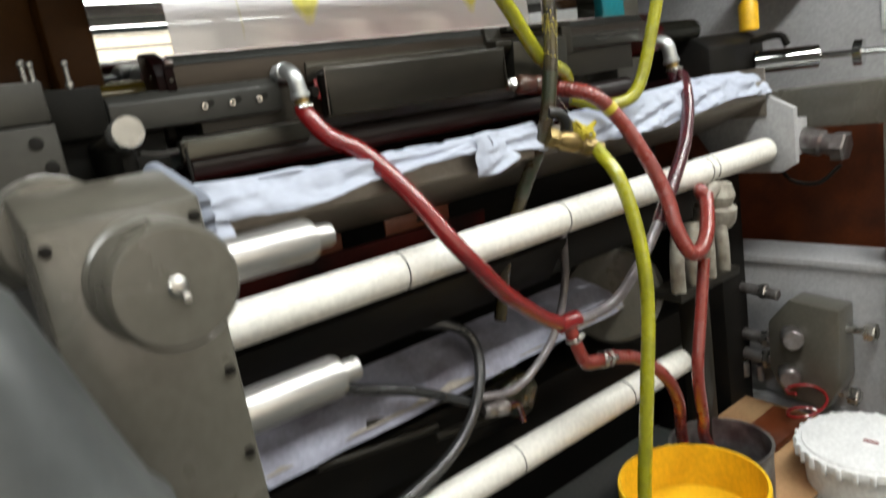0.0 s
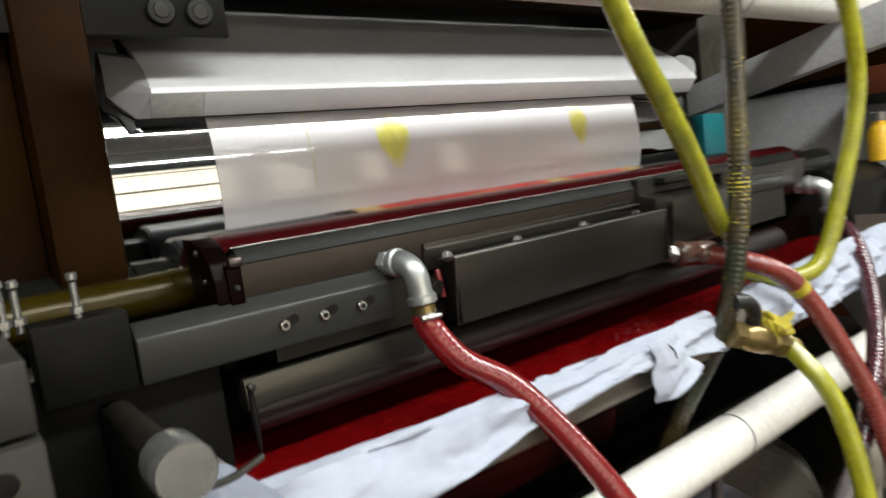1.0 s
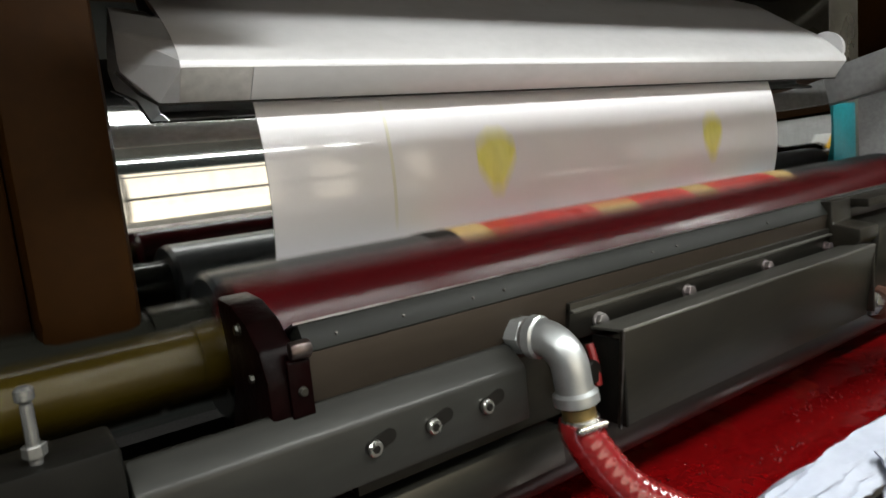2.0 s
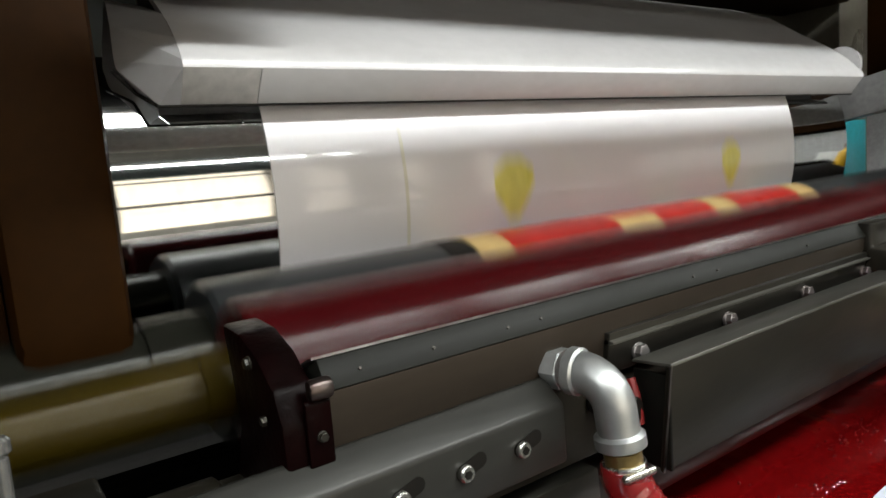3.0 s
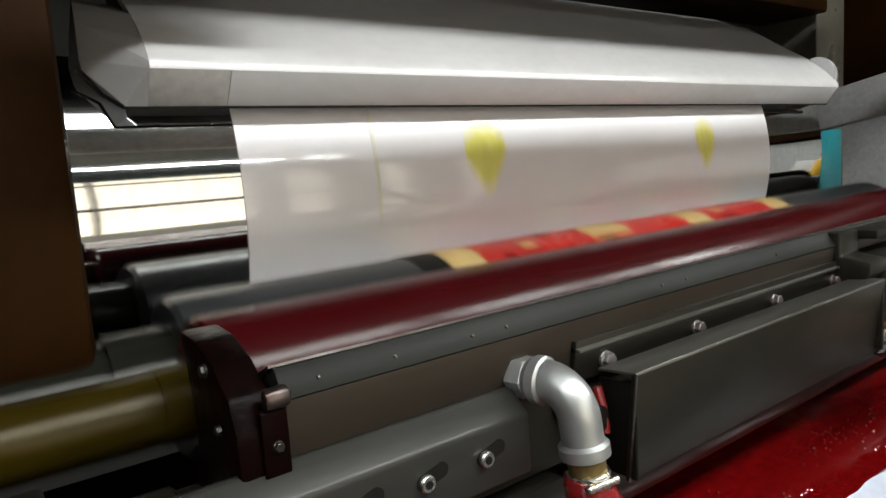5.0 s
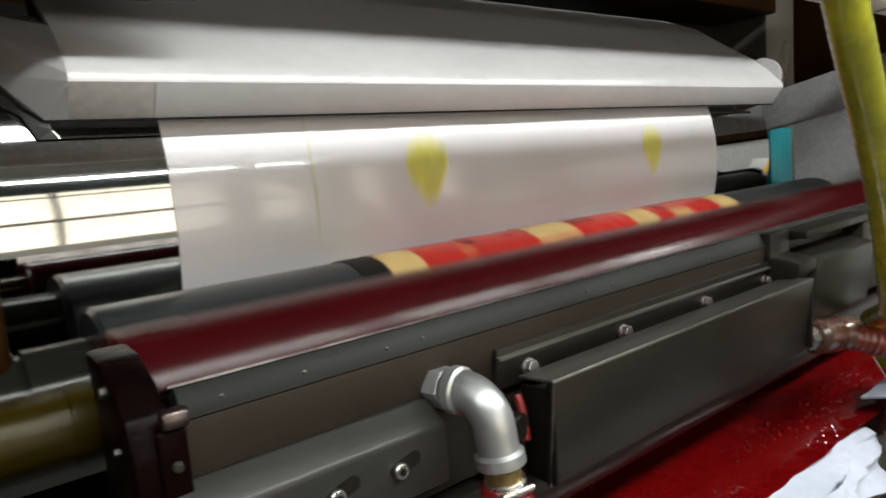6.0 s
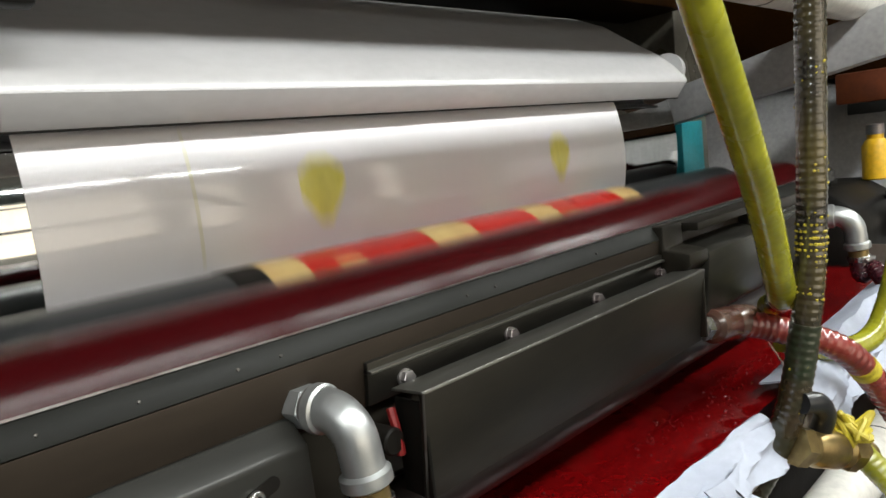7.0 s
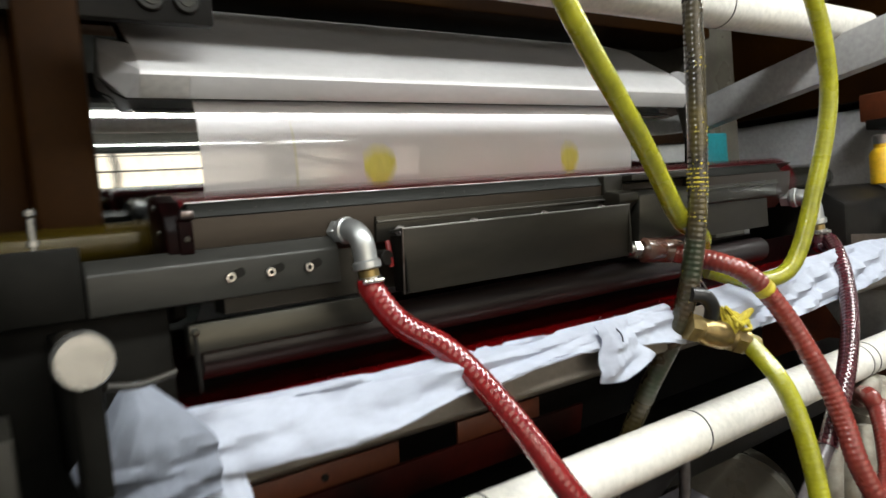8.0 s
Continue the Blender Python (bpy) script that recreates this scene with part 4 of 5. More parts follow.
# ---- covers and frame over the drum ----
def cover_hood():
    c = base("drum_cover", (1.0, 1.555, 1.62), "grey-white sheet metal cover above the chrome drum", "cover")
    dy, dz, x0 = 0.030, -0.0085, 0.425
    low, ridge = (1.548, 1.607), (1.496 + dy, 1.645 + dz)
    part("lip", prism([low, ridge, (ridge[0] + 0.003, ridge[1]), (low[0] + 0.003, low[1] + 0.001)], 0.4955, 1.71, 0.0005), COVER, c, "folded lower lip")
    part("lip_end", prism([low, ridge, (ridge[0] + 0.003, ridge[1]), (low[0] + 0.003, low[1] + 0.001)], x0, 0.495, 0.0005), LIP_SHADED, c, "grey end of the lip, its darker look put into the colour")
    front = [(1.496, 1.645), (1.4968, 1.6515), (1.502, 1.661), (1.511, 1.672), (1.524, 1.685), (1.540, 1.698), (1.56, 1.712), (1.59, 1.731), (1.62, 1.751), (1.68, 1.793), (1.76, 1.828), (1.76, 1.825), (1.68, 1.789), (1.62, 1.746), (1.565, 1.708), (1.535, 1.688), (1.510, 1.664), (1.500, 1.6455)]
    part("hood", prism([(y + dy, z + dz) for y, z in front], x0, 1.712), COVER, c)
    # the end is folded back in three flat facets
    edge = [low, ridge, (1.4968 + dy, 1.6515 + dz), (1.511 + dy, 1.672 + dz), (1.540 + dy, 1.698 + dz), (1.61 + dy, 1.721 + dz)]
    back = [(0.396, 1.568, 1.620), (0.380, 1.567, 1.640), (0.379, 1.567, 1.648), (0.380, 1.570, 1.678), (0.384, 1.595, 1.702), (0.39, 1.635, 1.714)]
    bm = bmesh.new()
    a = [bm.verts.new((0.407 if k == 0 else x0, y, z)) for k, (y, z) in enumerate(edge)]
    b = [bm.verts.new(v) for v in back]
    for i in range(len(edge) - 1):
        bm.faces.new((a[i], a[i + 1], b[i + 1], b[i]))
    bm.faces.new((a[0], bm.verts.new((x0, low[0], low[1])), a[1]))
    bmesh.ops.solidify(bm, geom=bm.faces[:], thickness=0.0015)
    bmesh.ops.recalc_face_normals(bm, faces=bm.faces[:])
    part("end_cap", bm, COVER, c, smooth=False)
    part("end_cap", turned((1.705, 1.565, 1.664), (1.73, 1.565, 1.664), [(0, 0.036), (0.6, 0.034), (1, 0.026)], 24), COVER, c)
    part("rubber_edge", sweep([(0.376, 1.568, 1.639), (0.394, 1.569, 1.619), (0.406, low[0], low[1] - 0.001)], 0.0016, 8, smoothed=False), BLACK, c, "thin dark edge trim")
    part("rubber_edge", sweep([(0.406, low[0], low[1] - 0.001), (1.71, low[0], low[1] - 0.001)], 0.0012, 8, smoothed=False), BLACK, c, "thin dark edge trim")


def frames_left():
    p = base("side_frame", (0.2, 1.6, 1.4), "dark brown painted side frame of the press", "machine frame")
    prof = [(1.474, 1.395), (1.47, 1.43), (1.468, 2.6), (2.3, 2.6), (2.3, 1.395)]
    part("plate", prism([(y + 0.045 if y < 2 else y, z) for y, z in prof], -0.25, 0.2715, 0.004), BROWN_PAINT, p)
    part("front_flange", prism(prof, 0.272, 0.35, 0.012), BROWN_PAINT, p)
    part("inner_flange", prism([(1.478, 1.40), (1.472, 2.6), (1.53, 2.6), (1.53, 1.40)], 0.02, 0.075, 0.008), BROWN_PAINT, p)
    b = base("bearing_plate", (0.35, 1.44, 1.7), "black iron plate with two round covers", "machine part")
    part("plate", block((0.16, 1.48, 1.699), (0.524, 1.502, 1.88), 0.003), BLACK, b)
    for x in (0.439, 0.4875):
        part("round_cover", turned((x, 1.482, 1.730), (x, 1.474, 1.730), [(0, 0.018), (0.7, 0.018), (1, 0.016)], 28), STEEL_DARK, b)
        part("cover_ring", turned((x, 1.476, 1.730), (x, 1.4725, 1.730), [(0, 0.0115), (0.7, 0.010), (1, 0.009)], 20), STEEL, b)
    s = base("support_plate", (0.27, 1.3, 1.3), "dark steel support plate at the roller ends", "machine part")
    part("plate", prism([(1.262, 1.350), (1.262, 1.20), (1.32, 1.02), (1.45, 1.02), (1.45, 1.27), (1.30, 1.27), (1.285, 1.350)], 0.205, 0.37, 0.004), DARK_PLATE, s)
    part("arm", block((0.214, 1.2375, 1.330), (0.290, 1.282, 1.402), 0.003), DARK_PLATE, s)
    for x, y, h in ((0.198, 1.232, 0.026), (0.209, 1.238, 0.024), (0.253, 1.240, 0.022)):
        b = part("set_screw", rod((x, y + 0.01, 1.398), (x, y + 0.01, 1.412 + h), 0.0032, 12), KNOB, s)
        part("lock_nut", hexagon((x, y + 0.01, 1.406), (0, 0, 1), 0.010, 0.006), KNOB, b)
        part("screw_head", rod((x, y + 0.01, 1.412 + h), (x, y + 0.01, 1.42 + h), 0.0048, 14), KNOB, b)
    g = base("drip_shaft", (0.3, 1.3, 1.385), "dark steel shaft beneath the anilox journal", "shaft")
    part("shaft", turned((0.06, 1.35, 1.330), (0.385, 1.35, 1.330), [(0, 0.020), (0.93, 0.020), (0.94, 0.016), (1, 0.016)], 36), STEEL_DARK, g)
    k = base("round_stop_knob", (0.26, 1.03, 1.3), "plain grey steel round knob on a short post", "knob")
    part("knob", turned((0.262, 1.055, 1.322), (0.260, 1.012, 1.3245), [(0, 0.0198), (0.94, 0.0198), (1, 0.0184)], 36), KNOB, k)
    part("stalk", rod((0.262, 1.055, 1.322), (0.27, 1.25, 1.31), 0.012, 20), STEEL_DARK, k)
    part("side_pin", sweep([(0.275, 1.05, 1.297), (0.30, 1.06, 1.292), (0.33, 1.075, 1.293)], 0.003, 8), STEEL_DARK, k)
    part("web", prism([(1.06, 1.30), (1.06, 1.21), (1.26, 1.18), (1.26, 1.32)], 0.255, 0.275, 0.003), DARK_PLATE, k)
    u = base("bearing_block", (0.15, 1.1, 1.3), "grey painted bearing block with bolt holes", "machine part")
    part("upper_block", block((0.02, 1.10, 1.352), (0.197, 1.24, 1.402), 0.003), BLOCK_GREY, u)
    part("lower_block", block((0.02, 1.09, 1.16), (0.198, 1.24, 1.349), 0.003), BLOCK_GREY, u)
    for x, z in ((0.172, 1.328), (0.182, 1.297), (0.187, 1.262)):
        part("bolt_hole", turned((x, 1.0915, z), (x, 1.0885, z), [(0, 0.0085), (0.9, 0.0085), (1, 0.007)], 20), BLACK, u)
    part("side_strip", block((0.19, 1.10, 1.02), (0.215, 1.2, 1.262), 0.003), BLOCK_GREY, u)


def gearbox():
    g = base("gearbox", (0.18, 0.77, 0.6), "warm grey painted gearbox with a domed round cover", "gearbox")
    part("housing", prism([(0.72, 1.258), (0.72, 0.60), (0.825, 0.60), (0.825, 1.276), (0.818, 1.282)], 0.104, 0.236, 0.007), GREY_PAINT, g)
    c = (0.184, 1.198)
    part("round_cover", turned((c[0], 0.722, c[1]), (c[0], 0.652, c[1]), [(0, 0.0535), (0.14, 0.0535), (0.18, 0.0505), (0.86, 0.0495), (0.95, 0.0480), (1, 0.0450)], 64), GREY_PAINT, g)
    boss = part("cover_dimple", turned((c[0], 0.6525, c[1]), (c[0], 0.648, c[1]), [(0, 0.0085), (0.5, 0.0075), (0.8, 0.006), (1, 0.003)], 28), ZINC, g, "bright centre boss")
    part("boss_screw", hexagon((c[0] + 0.004, 0.6495, c[1] - 0.008), (0, -1, 0), 0.006, 0.003), ZINC, boss)
    part("hump", turned((0.138, 0.815, 1.241), (0.138, 0.905, 1.241), [(0, 0.046), (0.05, 0.050), (0.95, 0.050), (1, 0.047)], 56), GREY_PAINT, g, "round rear flange")
    part("hump_rim", turned((0.138, 0.86, 1.241), (0.138, 0.868, 1.241), [(0, 0.050), (0.2, 0.0525), (0.8, 0.0525), (1, 0.050)], 56), GREY_PAINT, g)
    for x, z in ((0.227, 1.240), (0.226, 1.10), (0.226, 1.02), (0.226, 0.90), (0.114, 1.238), (0.114, 1.06)):
        part("recessed_screw", turned((x, 0.7205, z), (x, 0.717, z), [(0, 0.005), (0.8, 0.005), (1, 0.0035)], 16), BLACK, g)
    for z, r in ((1.181, 0.0228), (1.025, 0.0228)):
        s = part("output_shaft", turned((0.230, 0.795, z), (0.363, 0.795, z), [(0, r), (0.95, r), (1, r - 0.003)], 40), SATIN, g, "polished steel shaft stub")
        part("shaft_tip", turned((0.361, 0.795, z), (0.387, 0.795, z), [(0, 0.0125), (0.85, 0.0125), (1, 0.0105)], 28), SATIN, s)
    m = base("drive_motor", (0.03, 0.585, 0.6), "bluish-grey cast motor housing beside the gearbox", "motor")
    part("housing", turned((0.026, 0.585, 1.257), (0.030, 0.585, 0.875), [(0, 0.026), (0.02, 0.042), (0.06, 0.054), (0.16, 0.066), (0.30, 0.082), (0.42, 0.097), (0.45, 0.105), (0.50, 0.107), (0.52, 0.102), (1, 0.104)], 64), MOTOR_GREY, m)
    part("foot", block((-0.07, 0.50, 0.598), (0.10, 0.70, 0.88), 0.012), MOTOR_GREY, m)
    st = base("machine_stand", (0.1, 0.9, 0.0), "grey painted steel stand carrying the gearbox", "machine frame")
    part("column", block((-0.10, 0.46, 0.0), (0.27, 0.92, 0.598), 0.008), GREY_PAINT, st)


def far_frame():
    f = base("side_frame", (2.1, 1.2, 0.0), "grey painted far side frame with an opening", "machine frame")
    part("upper_beam", block((2.12, 0.55, 1.055), (2.26, 1.75, 1.172), 0.006), GREY_PAINT, f)
    part("lower_panel", block((2.14, 0.40, 0.12), (2.30, 1.9, 0.655), 0.006), GREY_LIGHT, f, "pale grey lower panel")
    part("panel_rim", block((2.125, 0.40, 0.625), (2.145, 1.9, 0.650), 0.003), GREY_LIGHT, f)
    part("kick_rail", block((2.10, 0.40, 0.10), (2.145, 1.9, 0.165), 0.004), GREY_LIGHT, f)
    part("column", block((2.12, 0.72, 0.0), (2.28, 0.895, 1.056), 0.006), GREY_PAINT, f)
    part("column", block((2.12, 1.75, 0.0), (2.28, 2.3, 2.4), 0.006), GREY_PAINT, f)
    part("rear_panel", block((2.45, 0.3, 0.0), (2.50, 2.6, 1.02), 0.0), ORANGE, f, "dark rusty orange inner panel")
    e = base("tray_end_plate", (2.0, 1.15, 0.95), "pale grey end plate of tray and roller", "machine part")
    part("plate", prism([(1.075, 1.128), (1.075, 0.97), (1.12, 0.945), (1.30, 0.945), (1.40, 1.10), (1.40, 1.17), (1.15, 1.17)], 2.008, 2.03, 0.003), GREY_LIGHT, e)
    part("bracket", block((2.03, 1.09, 0.985), (2.12, 1.20, 1.09), 0.004), GREY_LIGHT, e)
    c = base("clamp_cylinder", (2.1, 1.1, 1.02), "greasy steel clamp cylinder with a nut", "machine part")
    part("barrel", turned((2.10, 1.145, 1.035), (2.10, 1.01, 1.005), [(0, 0.034), (0.1, 0.038), (0.75, 0.038), (0.8, 0.03), (1, 0.03)], 28), TIN, c)
    part("nut", hexagon((2.10, 1.01, 1.003), (0, -1, -0.1), 0.075, 0.035), TIN, c)
    part("washer", rod((2.10, 1.155, 1.037), (2.10, 1.145, 1.035), 0.052, 28), ZINC, c)
    part("cable", sweep([(2.09, 1.17, 0.97), (2.08, 1.13, 0.91), (2.08, 1.05, 0.90), (2.09, 0.99, 0.95)], 0.006, 10), BLACK, c)
    b = base("adjusting_block", (2.08, 1.08, 0.2), "dark grey cast adjusting block with screws", "machine part")
    part("body", prism([(0.985, 0.53), (0.985, 0.30), (1.03, 0.20), (1.16, 0.215), (1.20, 0.30), (1.20, 0.46), (1.13, 0.545)], 2.03, 2.13, 0.008), GREY_PAINT, b)
    for y, z in ((1.12, 0.43), (1.135, 0.30)):
        part("boss", turned((2.06, y + 0.02, z), (1.985, y - 0.02, z), [(0, 0.032), (0.9, 0.032), (1, 0.026)], 28), TIN, b)
    for y, z in ((0.935, 0.46), (0.985, 0.245)):
        s = part("adjusting_screw", rod((2.08, y + 0.08, z), (2.08, y, z), 0.011, 16), ZINC, b)
        part("screw_head", hexagon((2.08, y, z), (0, -1, 0), 0.045, 0.03), ZINC, s)
    for y0_, z0_, r in ((1.36, 0.56, 0.017), (1.38, 0.40, 0.020), (1.38, 0.33, 0.022)):
        s = part("guide_rod", rod((2.07, y0_, z0_), (2.07, 1.18, z0_ - 0.02), r, 20), TIN, b)
        part("rod_nut", hexagon((2.07, 1.235, z0_ - 0.012), (0, -1, 0), r * 2.6, 0.02), ZINC, s)
    for k in range(4):
        part("stud", rod((2.06, 1.40 - 0.05 * k, 0.24), (2.06, 1.40 - 0.05 * k, 0.29), 0.012, 12), TIN, b)
    h = base("bearing_housing", (2.2, 1.35, 1.18), "black greasy bearing housing with a chrome shaft", "machine part")
    part("housing", prism([(1.30, 1.174), (1.30, 1.33), (1.36, 1.37), (1.50, 1.37), (1.56, 1.30), (1.56, 1.174)], 1.98, 2.30, 0.01), BLACK, h)
    part("shaft", rod((2.24, 1.305, 1.262), (2.34, 1.15, 1.252), 0.036, 28), CHROME, h, "short chrome shaft")
    part("spindle", rod((2.34, 1.15, 1.252), (2.42, 0.86, 1.235), 0.010, 16), CHROME, h)
    part("disc", rod((2.36, 1.055, 1.245), (2.365, 1.03, 1.244), 0.04, 28), CHROME, h)
    part("bracket_loop", sweep([(2.22, 1.30, 1.33), (2.24, 1.22, 1.335), (2.25, 1.20, 1.30)], 0.011, 10), BLACK, h)
    for k, y in enumerate((1.42, 1.46, 1.50)):
        part("stud", rod((2.0 + 0.05 * k, y, 1.36), (2.0 + 0.05 * k, y, 1.40), 0.006, 10), ZINC, h)
    o = base("oil_bottle", (2.27, 1.33, 1.36), "small yellow plastic oil bottle with a clear cap", "bottle")
    part("bottle", turned((2.27, 1.33, 1.365), (2.27, 1.33, 1.475), [(0, 0.026), (0.03, 0.03), (0.75, 0.030), (0.86, 0.022), (0.9, 0.018), (1, 0.018)], 28), YELLOW_PLASTIC, o)
    part("cap", turned((2.27, 1.33, 1.475), (2.27, 1.33, 1.50), [(0, 0.02), (0.9, 0.02), (1, 0.017)], 20), TIN, o)
    t = base("teal_panel", (2.06, 1.7, 1.4), "small teal enamelled panel beside the drum", "panel")
    part("panel", block((1.99, 1.682, 1.40), (2.105, 1.72, 1.558), 0.004), TEAL, t)
    a = base("frame_arm", (1.9, 1.4, 1.6), "pale grey arm rising from the far frame", "machine frame")
    part("arm", prism([(1.66, 1.552), (1.25, 1.628), (0.85, 1.70), (0.85, 1.80), (1.28, 1.715), (1.66, 1.632)], 1.875, 1.925, 0.004), GREY_LIGHT, a)
    n = base("neighbour_unit", (3.0, 1.2, 0.0), "pale grey housing of the next machine", "machine")
    part("housing", block((2.75, 0.2, 0.0), (3.4, 2.8, 1.62), 0.015), GREY_LIGHT, n)
    part("top_panel", block((2.70, 0.6, 1.64), (3.3, 2.4, 2.4), 0.01), BROWN_PAINT, n)
    part("label_plate", block((2.744, 1.02, 1.30), (2.752, 1.12, 1.42), 0.001), WHITE_PLASTIC, n)
    q = base("control_box", (2.57, 1.36, 1.52), "rusty orange box hanging on the far frame", "box")
    part("box", block((2.50, 1.28, 1.555), (2.72, 1.48, 1.64), 0.006), ORANGE, q)
    part("hanger", block((2.42, 1.33, 1.525), (2.745, 1.43, 1.555), 0.003), BLACK, q)


def overhead():
    white_roller(1.27, 1.752, 0.042, 0.30, 2.05, (0.80, 1.44), False)
    b = base("overhead_beam", (1.0, 1.8, 1.8), "dark brown painted beam above the drum cover", "machine frame")
    part("beam", block((0.355, 1.72, 1.850), (2.115, 1.90, 2.05), 0.008), BROWN_PAINT, b)
    part("upper_beam", block((0.35, 1.35, 1.86), (2.12, 1.45, 2.0), 0.008), GREY_PAINT, b)


def below_tray():
    f = base("press_underframe", (1.1, 1.4, 0.0), "black oily machine frame under the ink tray", "machine frame")
    # Unseen black sheet, added to close off the dark under the press.
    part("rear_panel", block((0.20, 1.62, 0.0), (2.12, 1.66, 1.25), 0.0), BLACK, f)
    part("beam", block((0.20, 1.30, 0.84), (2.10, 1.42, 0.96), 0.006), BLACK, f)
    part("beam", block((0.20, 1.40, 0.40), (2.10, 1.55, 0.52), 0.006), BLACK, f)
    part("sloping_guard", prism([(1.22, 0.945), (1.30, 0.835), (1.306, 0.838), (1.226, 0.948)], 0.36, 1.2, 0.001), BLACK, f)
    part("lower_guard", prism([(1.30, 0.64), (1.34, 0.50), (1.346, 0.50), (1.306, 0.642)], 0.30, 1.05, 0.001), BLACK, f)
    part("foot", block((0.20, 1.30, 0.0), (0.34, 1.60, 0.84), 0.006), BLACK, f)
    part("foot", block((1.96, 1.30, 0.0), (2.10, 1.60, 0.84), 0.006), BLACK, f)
    for x, z in ((0.50, 0.66), (0.62, 0.70), (0.78, 0.60)):
        part("stay", rod((x, 1.28, z), (x + 0.30, 1.30, z - 0.05), 0.009, 12), STEEL_DARK, f)
    s = base("stained_plate", (0.7, 1.26, 1.05), "steel plate smeared with red ink under the tray", "plate")
    part("plate", prism([(1.340, 1.040), (1.352, 0.985), (1.357, 0.987), (1.346, 1.042)], 0.40, 1.06, 0.001), TRAY_RED, s)
    for x0, x1 in ((0.44, 0.675), (0.78, 0.95)):
        o = base("orange_plate", (x0, 1.335, 1.045), "rusty orange painted plate beneath the tray", "plate", "orange plates")
        part("plate", prism([(1.331, 1.080), (1.334, 1.046), (1.340, 1.046), (1.337, 1.080)], x0, x1, 0.001), ORANGE, o)
        part("bolt", hexagon(((x0 + x1) / 2, 1.3335, 1.062), (0, -1, 0), 0.010, 0.004), BLACK, o)
    t = base("lower_tray", (0.9, 1.33, 0.7), "lower drip tray with a dirty cloth on it", "tray")
    part("sheet", prism([(1.27, 0.690), (1.40, 0.760), (1.40, 0.764), (1.268, 0.694)], 0.34, 1.55, 0.001), TRAY, t)
    c = base("stained_cloth", (0.9, 1.33, 0.72), "dirty grey-blue cloth lying on the lower tray", "cloth")
    rows = [[(0.40, 1.385, 0.77), (0.9, 1.385, 0.772), (1.48, 1.385, 0.775)],
            [(0.38, 1.34, 0.752), (0.9, 1.34, 0.752), (1.50, 1.34, 0.755)],
            [(0.38, 1.285, 0.722), (0.9, 1.29, 0.722), (1.52, 1.29, 0.725)],
            [(0.40, 1.262, 0.675), (0.9, 1.268, 0.680), (1.50, 1.268, 0.69)]]
    cloth("sheet", rows, 0.010, 21.0, RAG_STAIN, c)
    v = base("small_valve", (0.93, 1.24, 0.61), "grimy little valve on the lower pipes", "valve")
    part("body", turned((0.885, 1.235, 0.628), (0.955, 1.235, 0.612), [(0, 0.010), (0.1, 0.016), (0.4, 0.016), (0.45, 0.011), (0.6, 0.018), (0.9, 0.018), (1, 0.012)], 20), TIN, v)
    part("tail", sweep([(0.955, 1.235, 0.612), (0.985, 1.235, 0.602), (0.995, 1.235, 0.56)], 0.008, 10), HOSE_PURPLE, v)
    g = base("grimy_motor", (1.05, 1.32, 0.55), "brown grimy round motor beneath the press", "motor")
    part("body", turned((1.02, 1.36, 0.60), (1.08, 1.28, 0.57), [(0, 0.055), (0.1, 0.06), (0.8, 0.055), (1, 0.03)], 28), HOSE_BROWN, g)
    w = base("grey_guard", (1.35, 1.3, 0.6), "curved grey-green guard plate under the rollers", "guard")
    part("plate", turned((1.42, 1.30, 0.72), (1.52, 1.36, 0.70), [(0, 0.12), (0.1, 0.13), (0.9, 0.13), (1, 0.12)], 48), GREY_PAINT, w)
    p = base("ink_pump", (1.69, 1.15, 0.7), "ink-caked membrane pump with stacked flanges", "pump")
    part("head", turned((1.70, 1.155, 0.86), (1.70, 1.135, 0.975), [(0, 0.045), (0.15, 0.055), (0.45, 0.055), (0.5, 0.04), (0.75, 0.048), (1, 0.035)], 24), CAKED, p)
    part("elbow", sweep([(1.62, 1.13, 0.945), (1.66, 1.13, 0.965), (1.70, 1.14, 0.96)], 0.022, 14), CAKED, p)
    for k in range(4):
        part("leg", sweep([(1.50 + 0.06 * k, 1.13, 0.90), (1.47 + 0.068 * k, 1.12, 0.82), (1.48 + 0.07 * k, 1.13, 0.73)], 0.019, 12), CAKED, p)
    part("plate", block((1.46, 1.11, 0.715), (1.74, 1.21, 0.74), 0.004), STEEL_DARK, p)
    part("red_tail", sweep([(1.50, 1.05, 0.98), (1.50, 1.06, 1.0), (1.56, 1.10, 0.98), (1.62, 1.13, 0.95)], 0.0155, 14), HOSE_DULL, p)
    part("stand", block((1.57, 1.14, 0.0), (1.63, 1.20, 0.715), 0.006), STEEL_DARK, p)


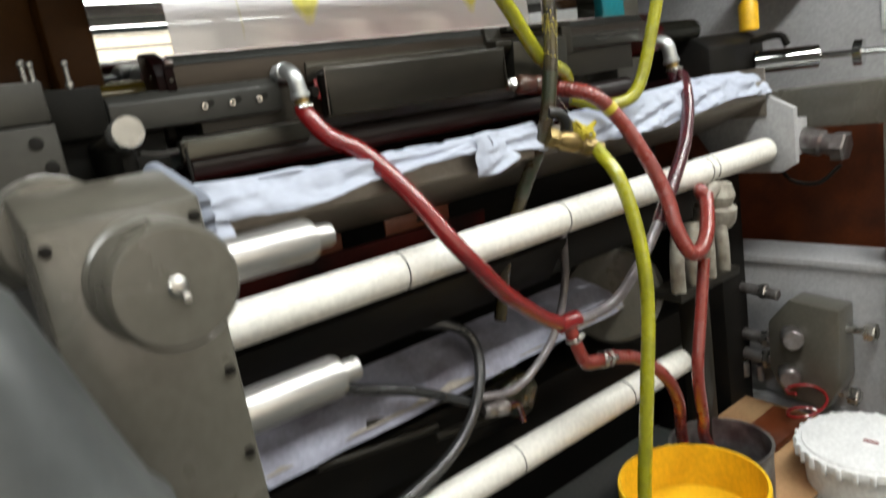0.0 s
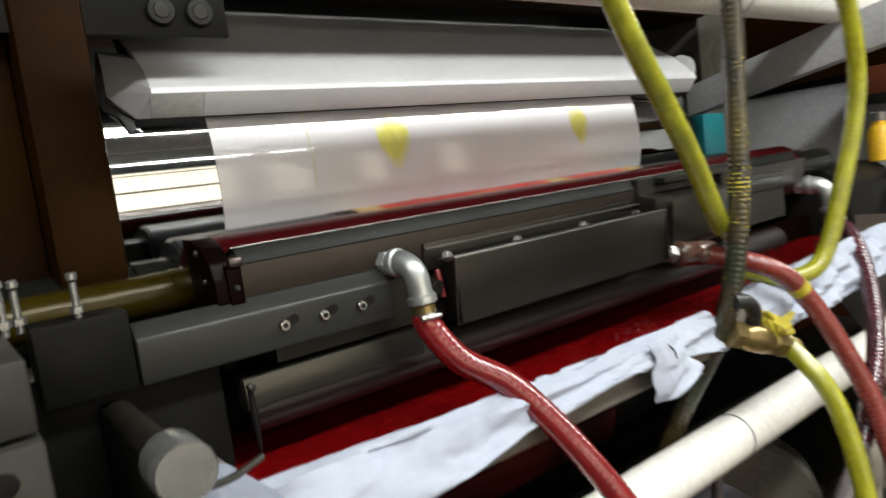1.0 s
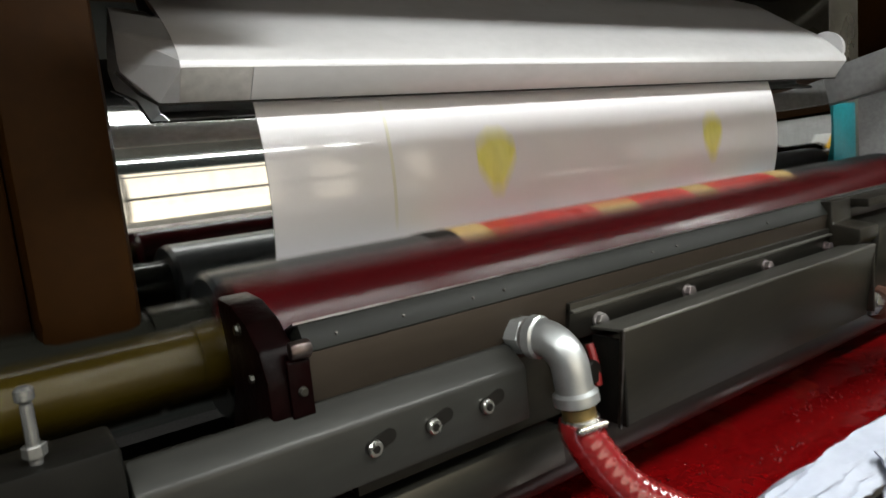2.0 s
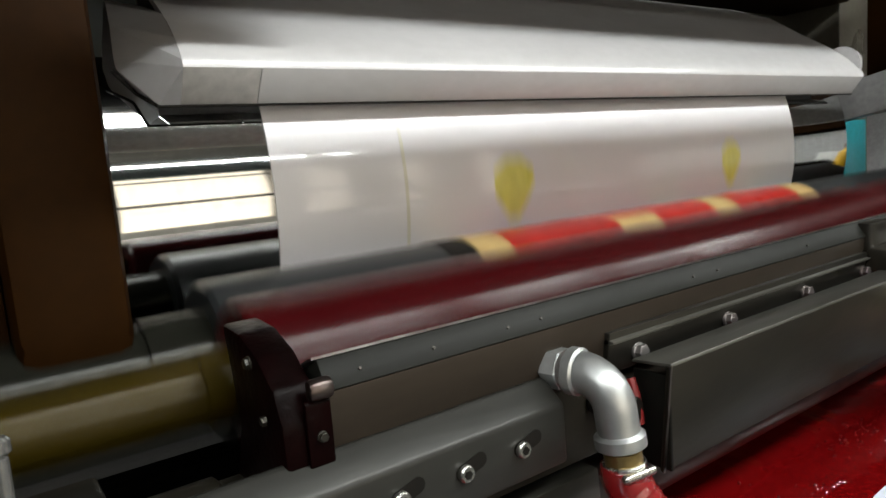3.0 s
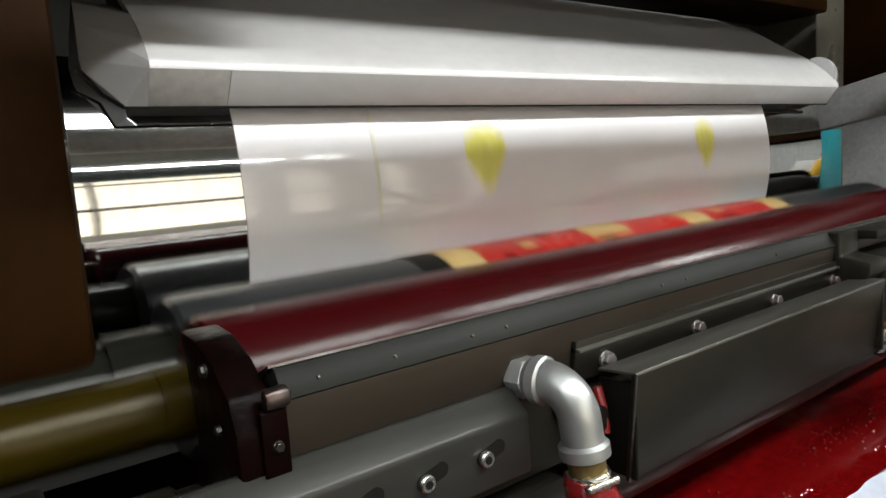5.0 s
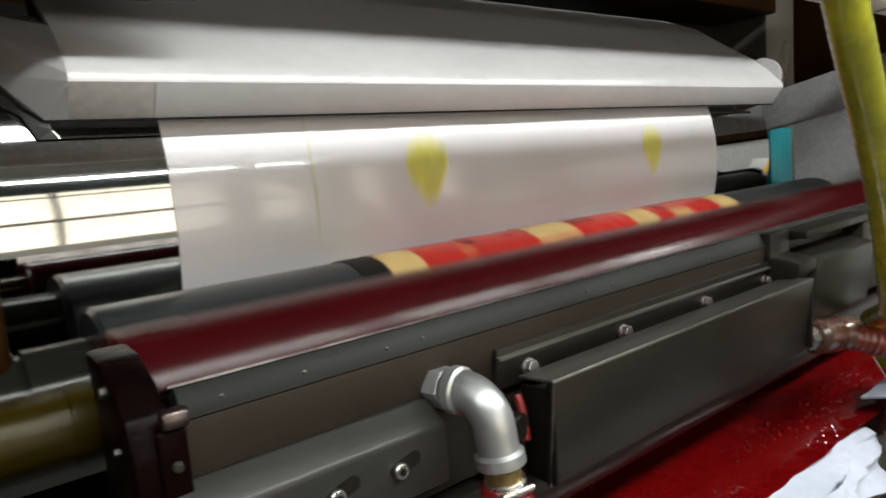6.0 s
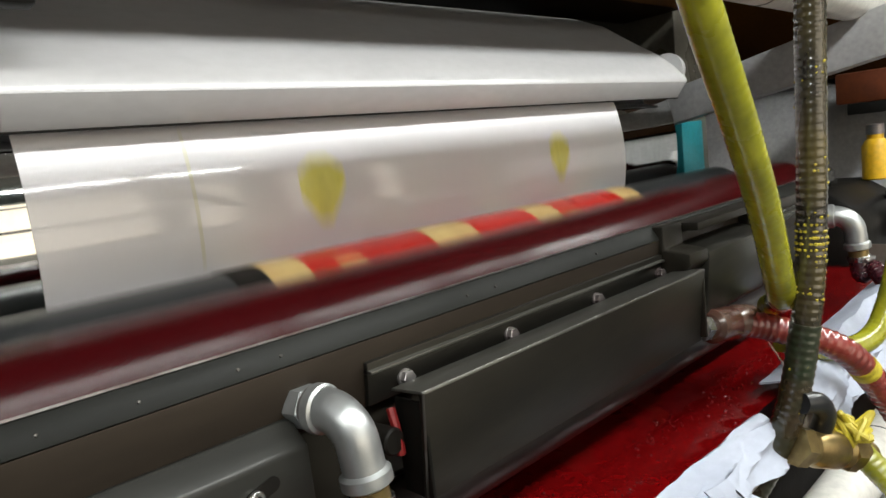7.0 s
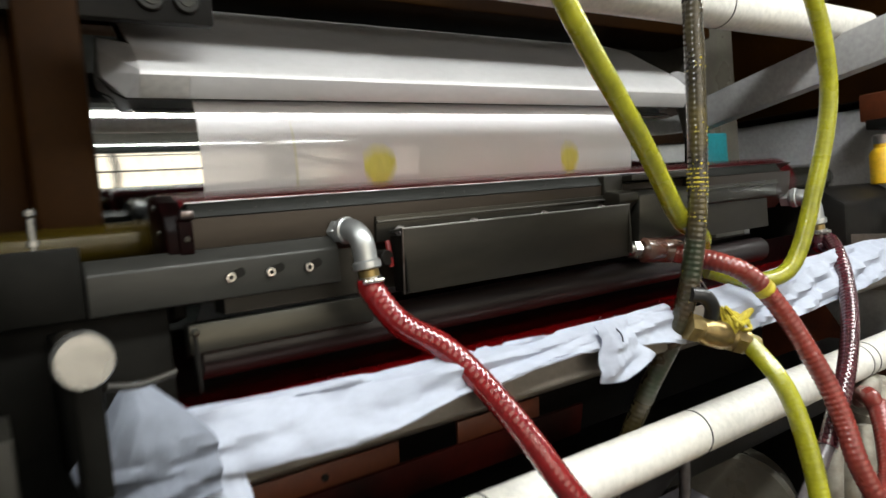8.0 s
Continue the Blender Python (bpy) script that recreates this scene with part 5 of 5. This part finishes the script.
def buckets():
    b = base("ink_bucket", (1.215, 0.955, 0.0), "yellow plastic bucket with yellow ink inside", "bucket")
    cx, cy, h, r = 1.215, 0.955, 0.40, 0.158
    part("wall", turned((cx, cy, 0.0), (cx, cy, h), [(0, 0.122), (0.01, 0.127), (0.93, r - 0.004), (0.935, r + 0.004), (0.99, r + 0.004), (1, r + 0.002), (1, r - 0.004), (0.3, 0.132), (0.02, 0.118)], 64), YELLOW_PLASTIC, b)
    part("ink", rod((cx, cy, 0.10), (cx, cy, 0.30), 0.144, 48), YELLOW_PLASTIC, b)
    c = base("ink_can", (1.50, 1.06, 0.0), "smeared open tin can beneath the red hoses", "can")
    part("wall", turned((1.50, 1.06, 0.0), (1.50, 1.06, 0.33), [(0, 0.125), (0.98, 0.125), (1, 0.13), (1, 0.122), (0.5, 0.12), (0.02, 0.12)], 48), TIN, c)
    part("ink", rod((1.50, 1.06, 0.05), (1.50, 1.06, 0.20), 0.119, 40), SEAL, c, "dark wet ink")
    rng = random.Random(3)
    cap = bmesh.new()
    for k in range(60):
        a, q = rng.uniform(0, math.tau), rng.uniform(0.02, 0.11)
        bmesh.ops.create_icosphere(cap, subdivisions=1, radius=rng.uniform(0.004, 0.011), matrix=Matrix.Translation((1.50 + q * math.cos(a), 1.06 + q * math.sin(a), 0.203)))
    part("froth", cap, RAG_STAIN, c, "grey froth")
    l = base("white_bucket", (1.83, 0.83, 0.0), "white plastic bucket with its lid on", "bucket")
    part("wall", turned((1.80, 0.83, 0.0), (1.80, 0.83, 0.25), [(0, 0.13), (0.97, 0.15), (1, 0.15)], 56), WHITE_PLASTIC, l)
    part("lid", turned((1.80, 0.83, 0.245), (1.80, 0.83, 0.275), [(0, 0.163), (0.5, 0.165), (0.8, 0.163), (0.85, 0.152), (1, 0.150)], 64), WHITE_PLASTIC, l, "white lid with a grooved rim")
    for k in range(28):
        a = math.tau * k / 28
        part("lid_tab", block((1.80 + 0.164 * math.cos(a) - 0.006, 0.83 + 0.164 * math.sin(a) - 0.006, 0.236), (1.80 + 0.164 * math.cos(a) + 0.006, 0.83 + 0.164 * math.sin(a) + 0.006, 0.27), 0.002), WHITE_PLASTIC, l)
    part("paint_stroke", block((1.79, 0.80, 0.2752), (1.80, 0.835, 0.2765), 0.0), RED_PLASTIC, l, "small red paint stroke")
    k = base("cardboard_sheet", (1.75, 1.1, 0.0), "torn tan cardboard lying on the floor", "cardboard")
    part("sheet", prism([(0.90, 0.150), (1.30, 0.165), (1.30, 0.172), (0.90, 0.157)], 1.58, 2.05, 0.001), CARD, k)
    part("support_box", block((1.60, 0.93, 0.0), (2.03, 1.28, 0.149), 0.006), CARD, k)
    d = base("flat_tin", (1.85, 1.1, 0.17), "rust-coloured flat tin on the cardboard", "tin")
    part("tin", block((1.78, 1.06, 0.166), (2.0, 1.18, 0.19), 0.006), ORANGE, d)
    r_ = base("red_cable", (1.95, 1.05, 0.2), "thin red cable in loose loops", "cable")
    part("cable", sweep([(1.95 + 0.07 * math.cos(t * 0.5), 1.05 + 0.05 * math.sin(t * 0.5), 0.20 + 0.006 * t) for t in range(20)], 0.005, 8), HOSE_RED, r_)


cover_hood()
frames_left()
gearbox()
far_frame()
overhead()
below_tray()
buckets()
motions()
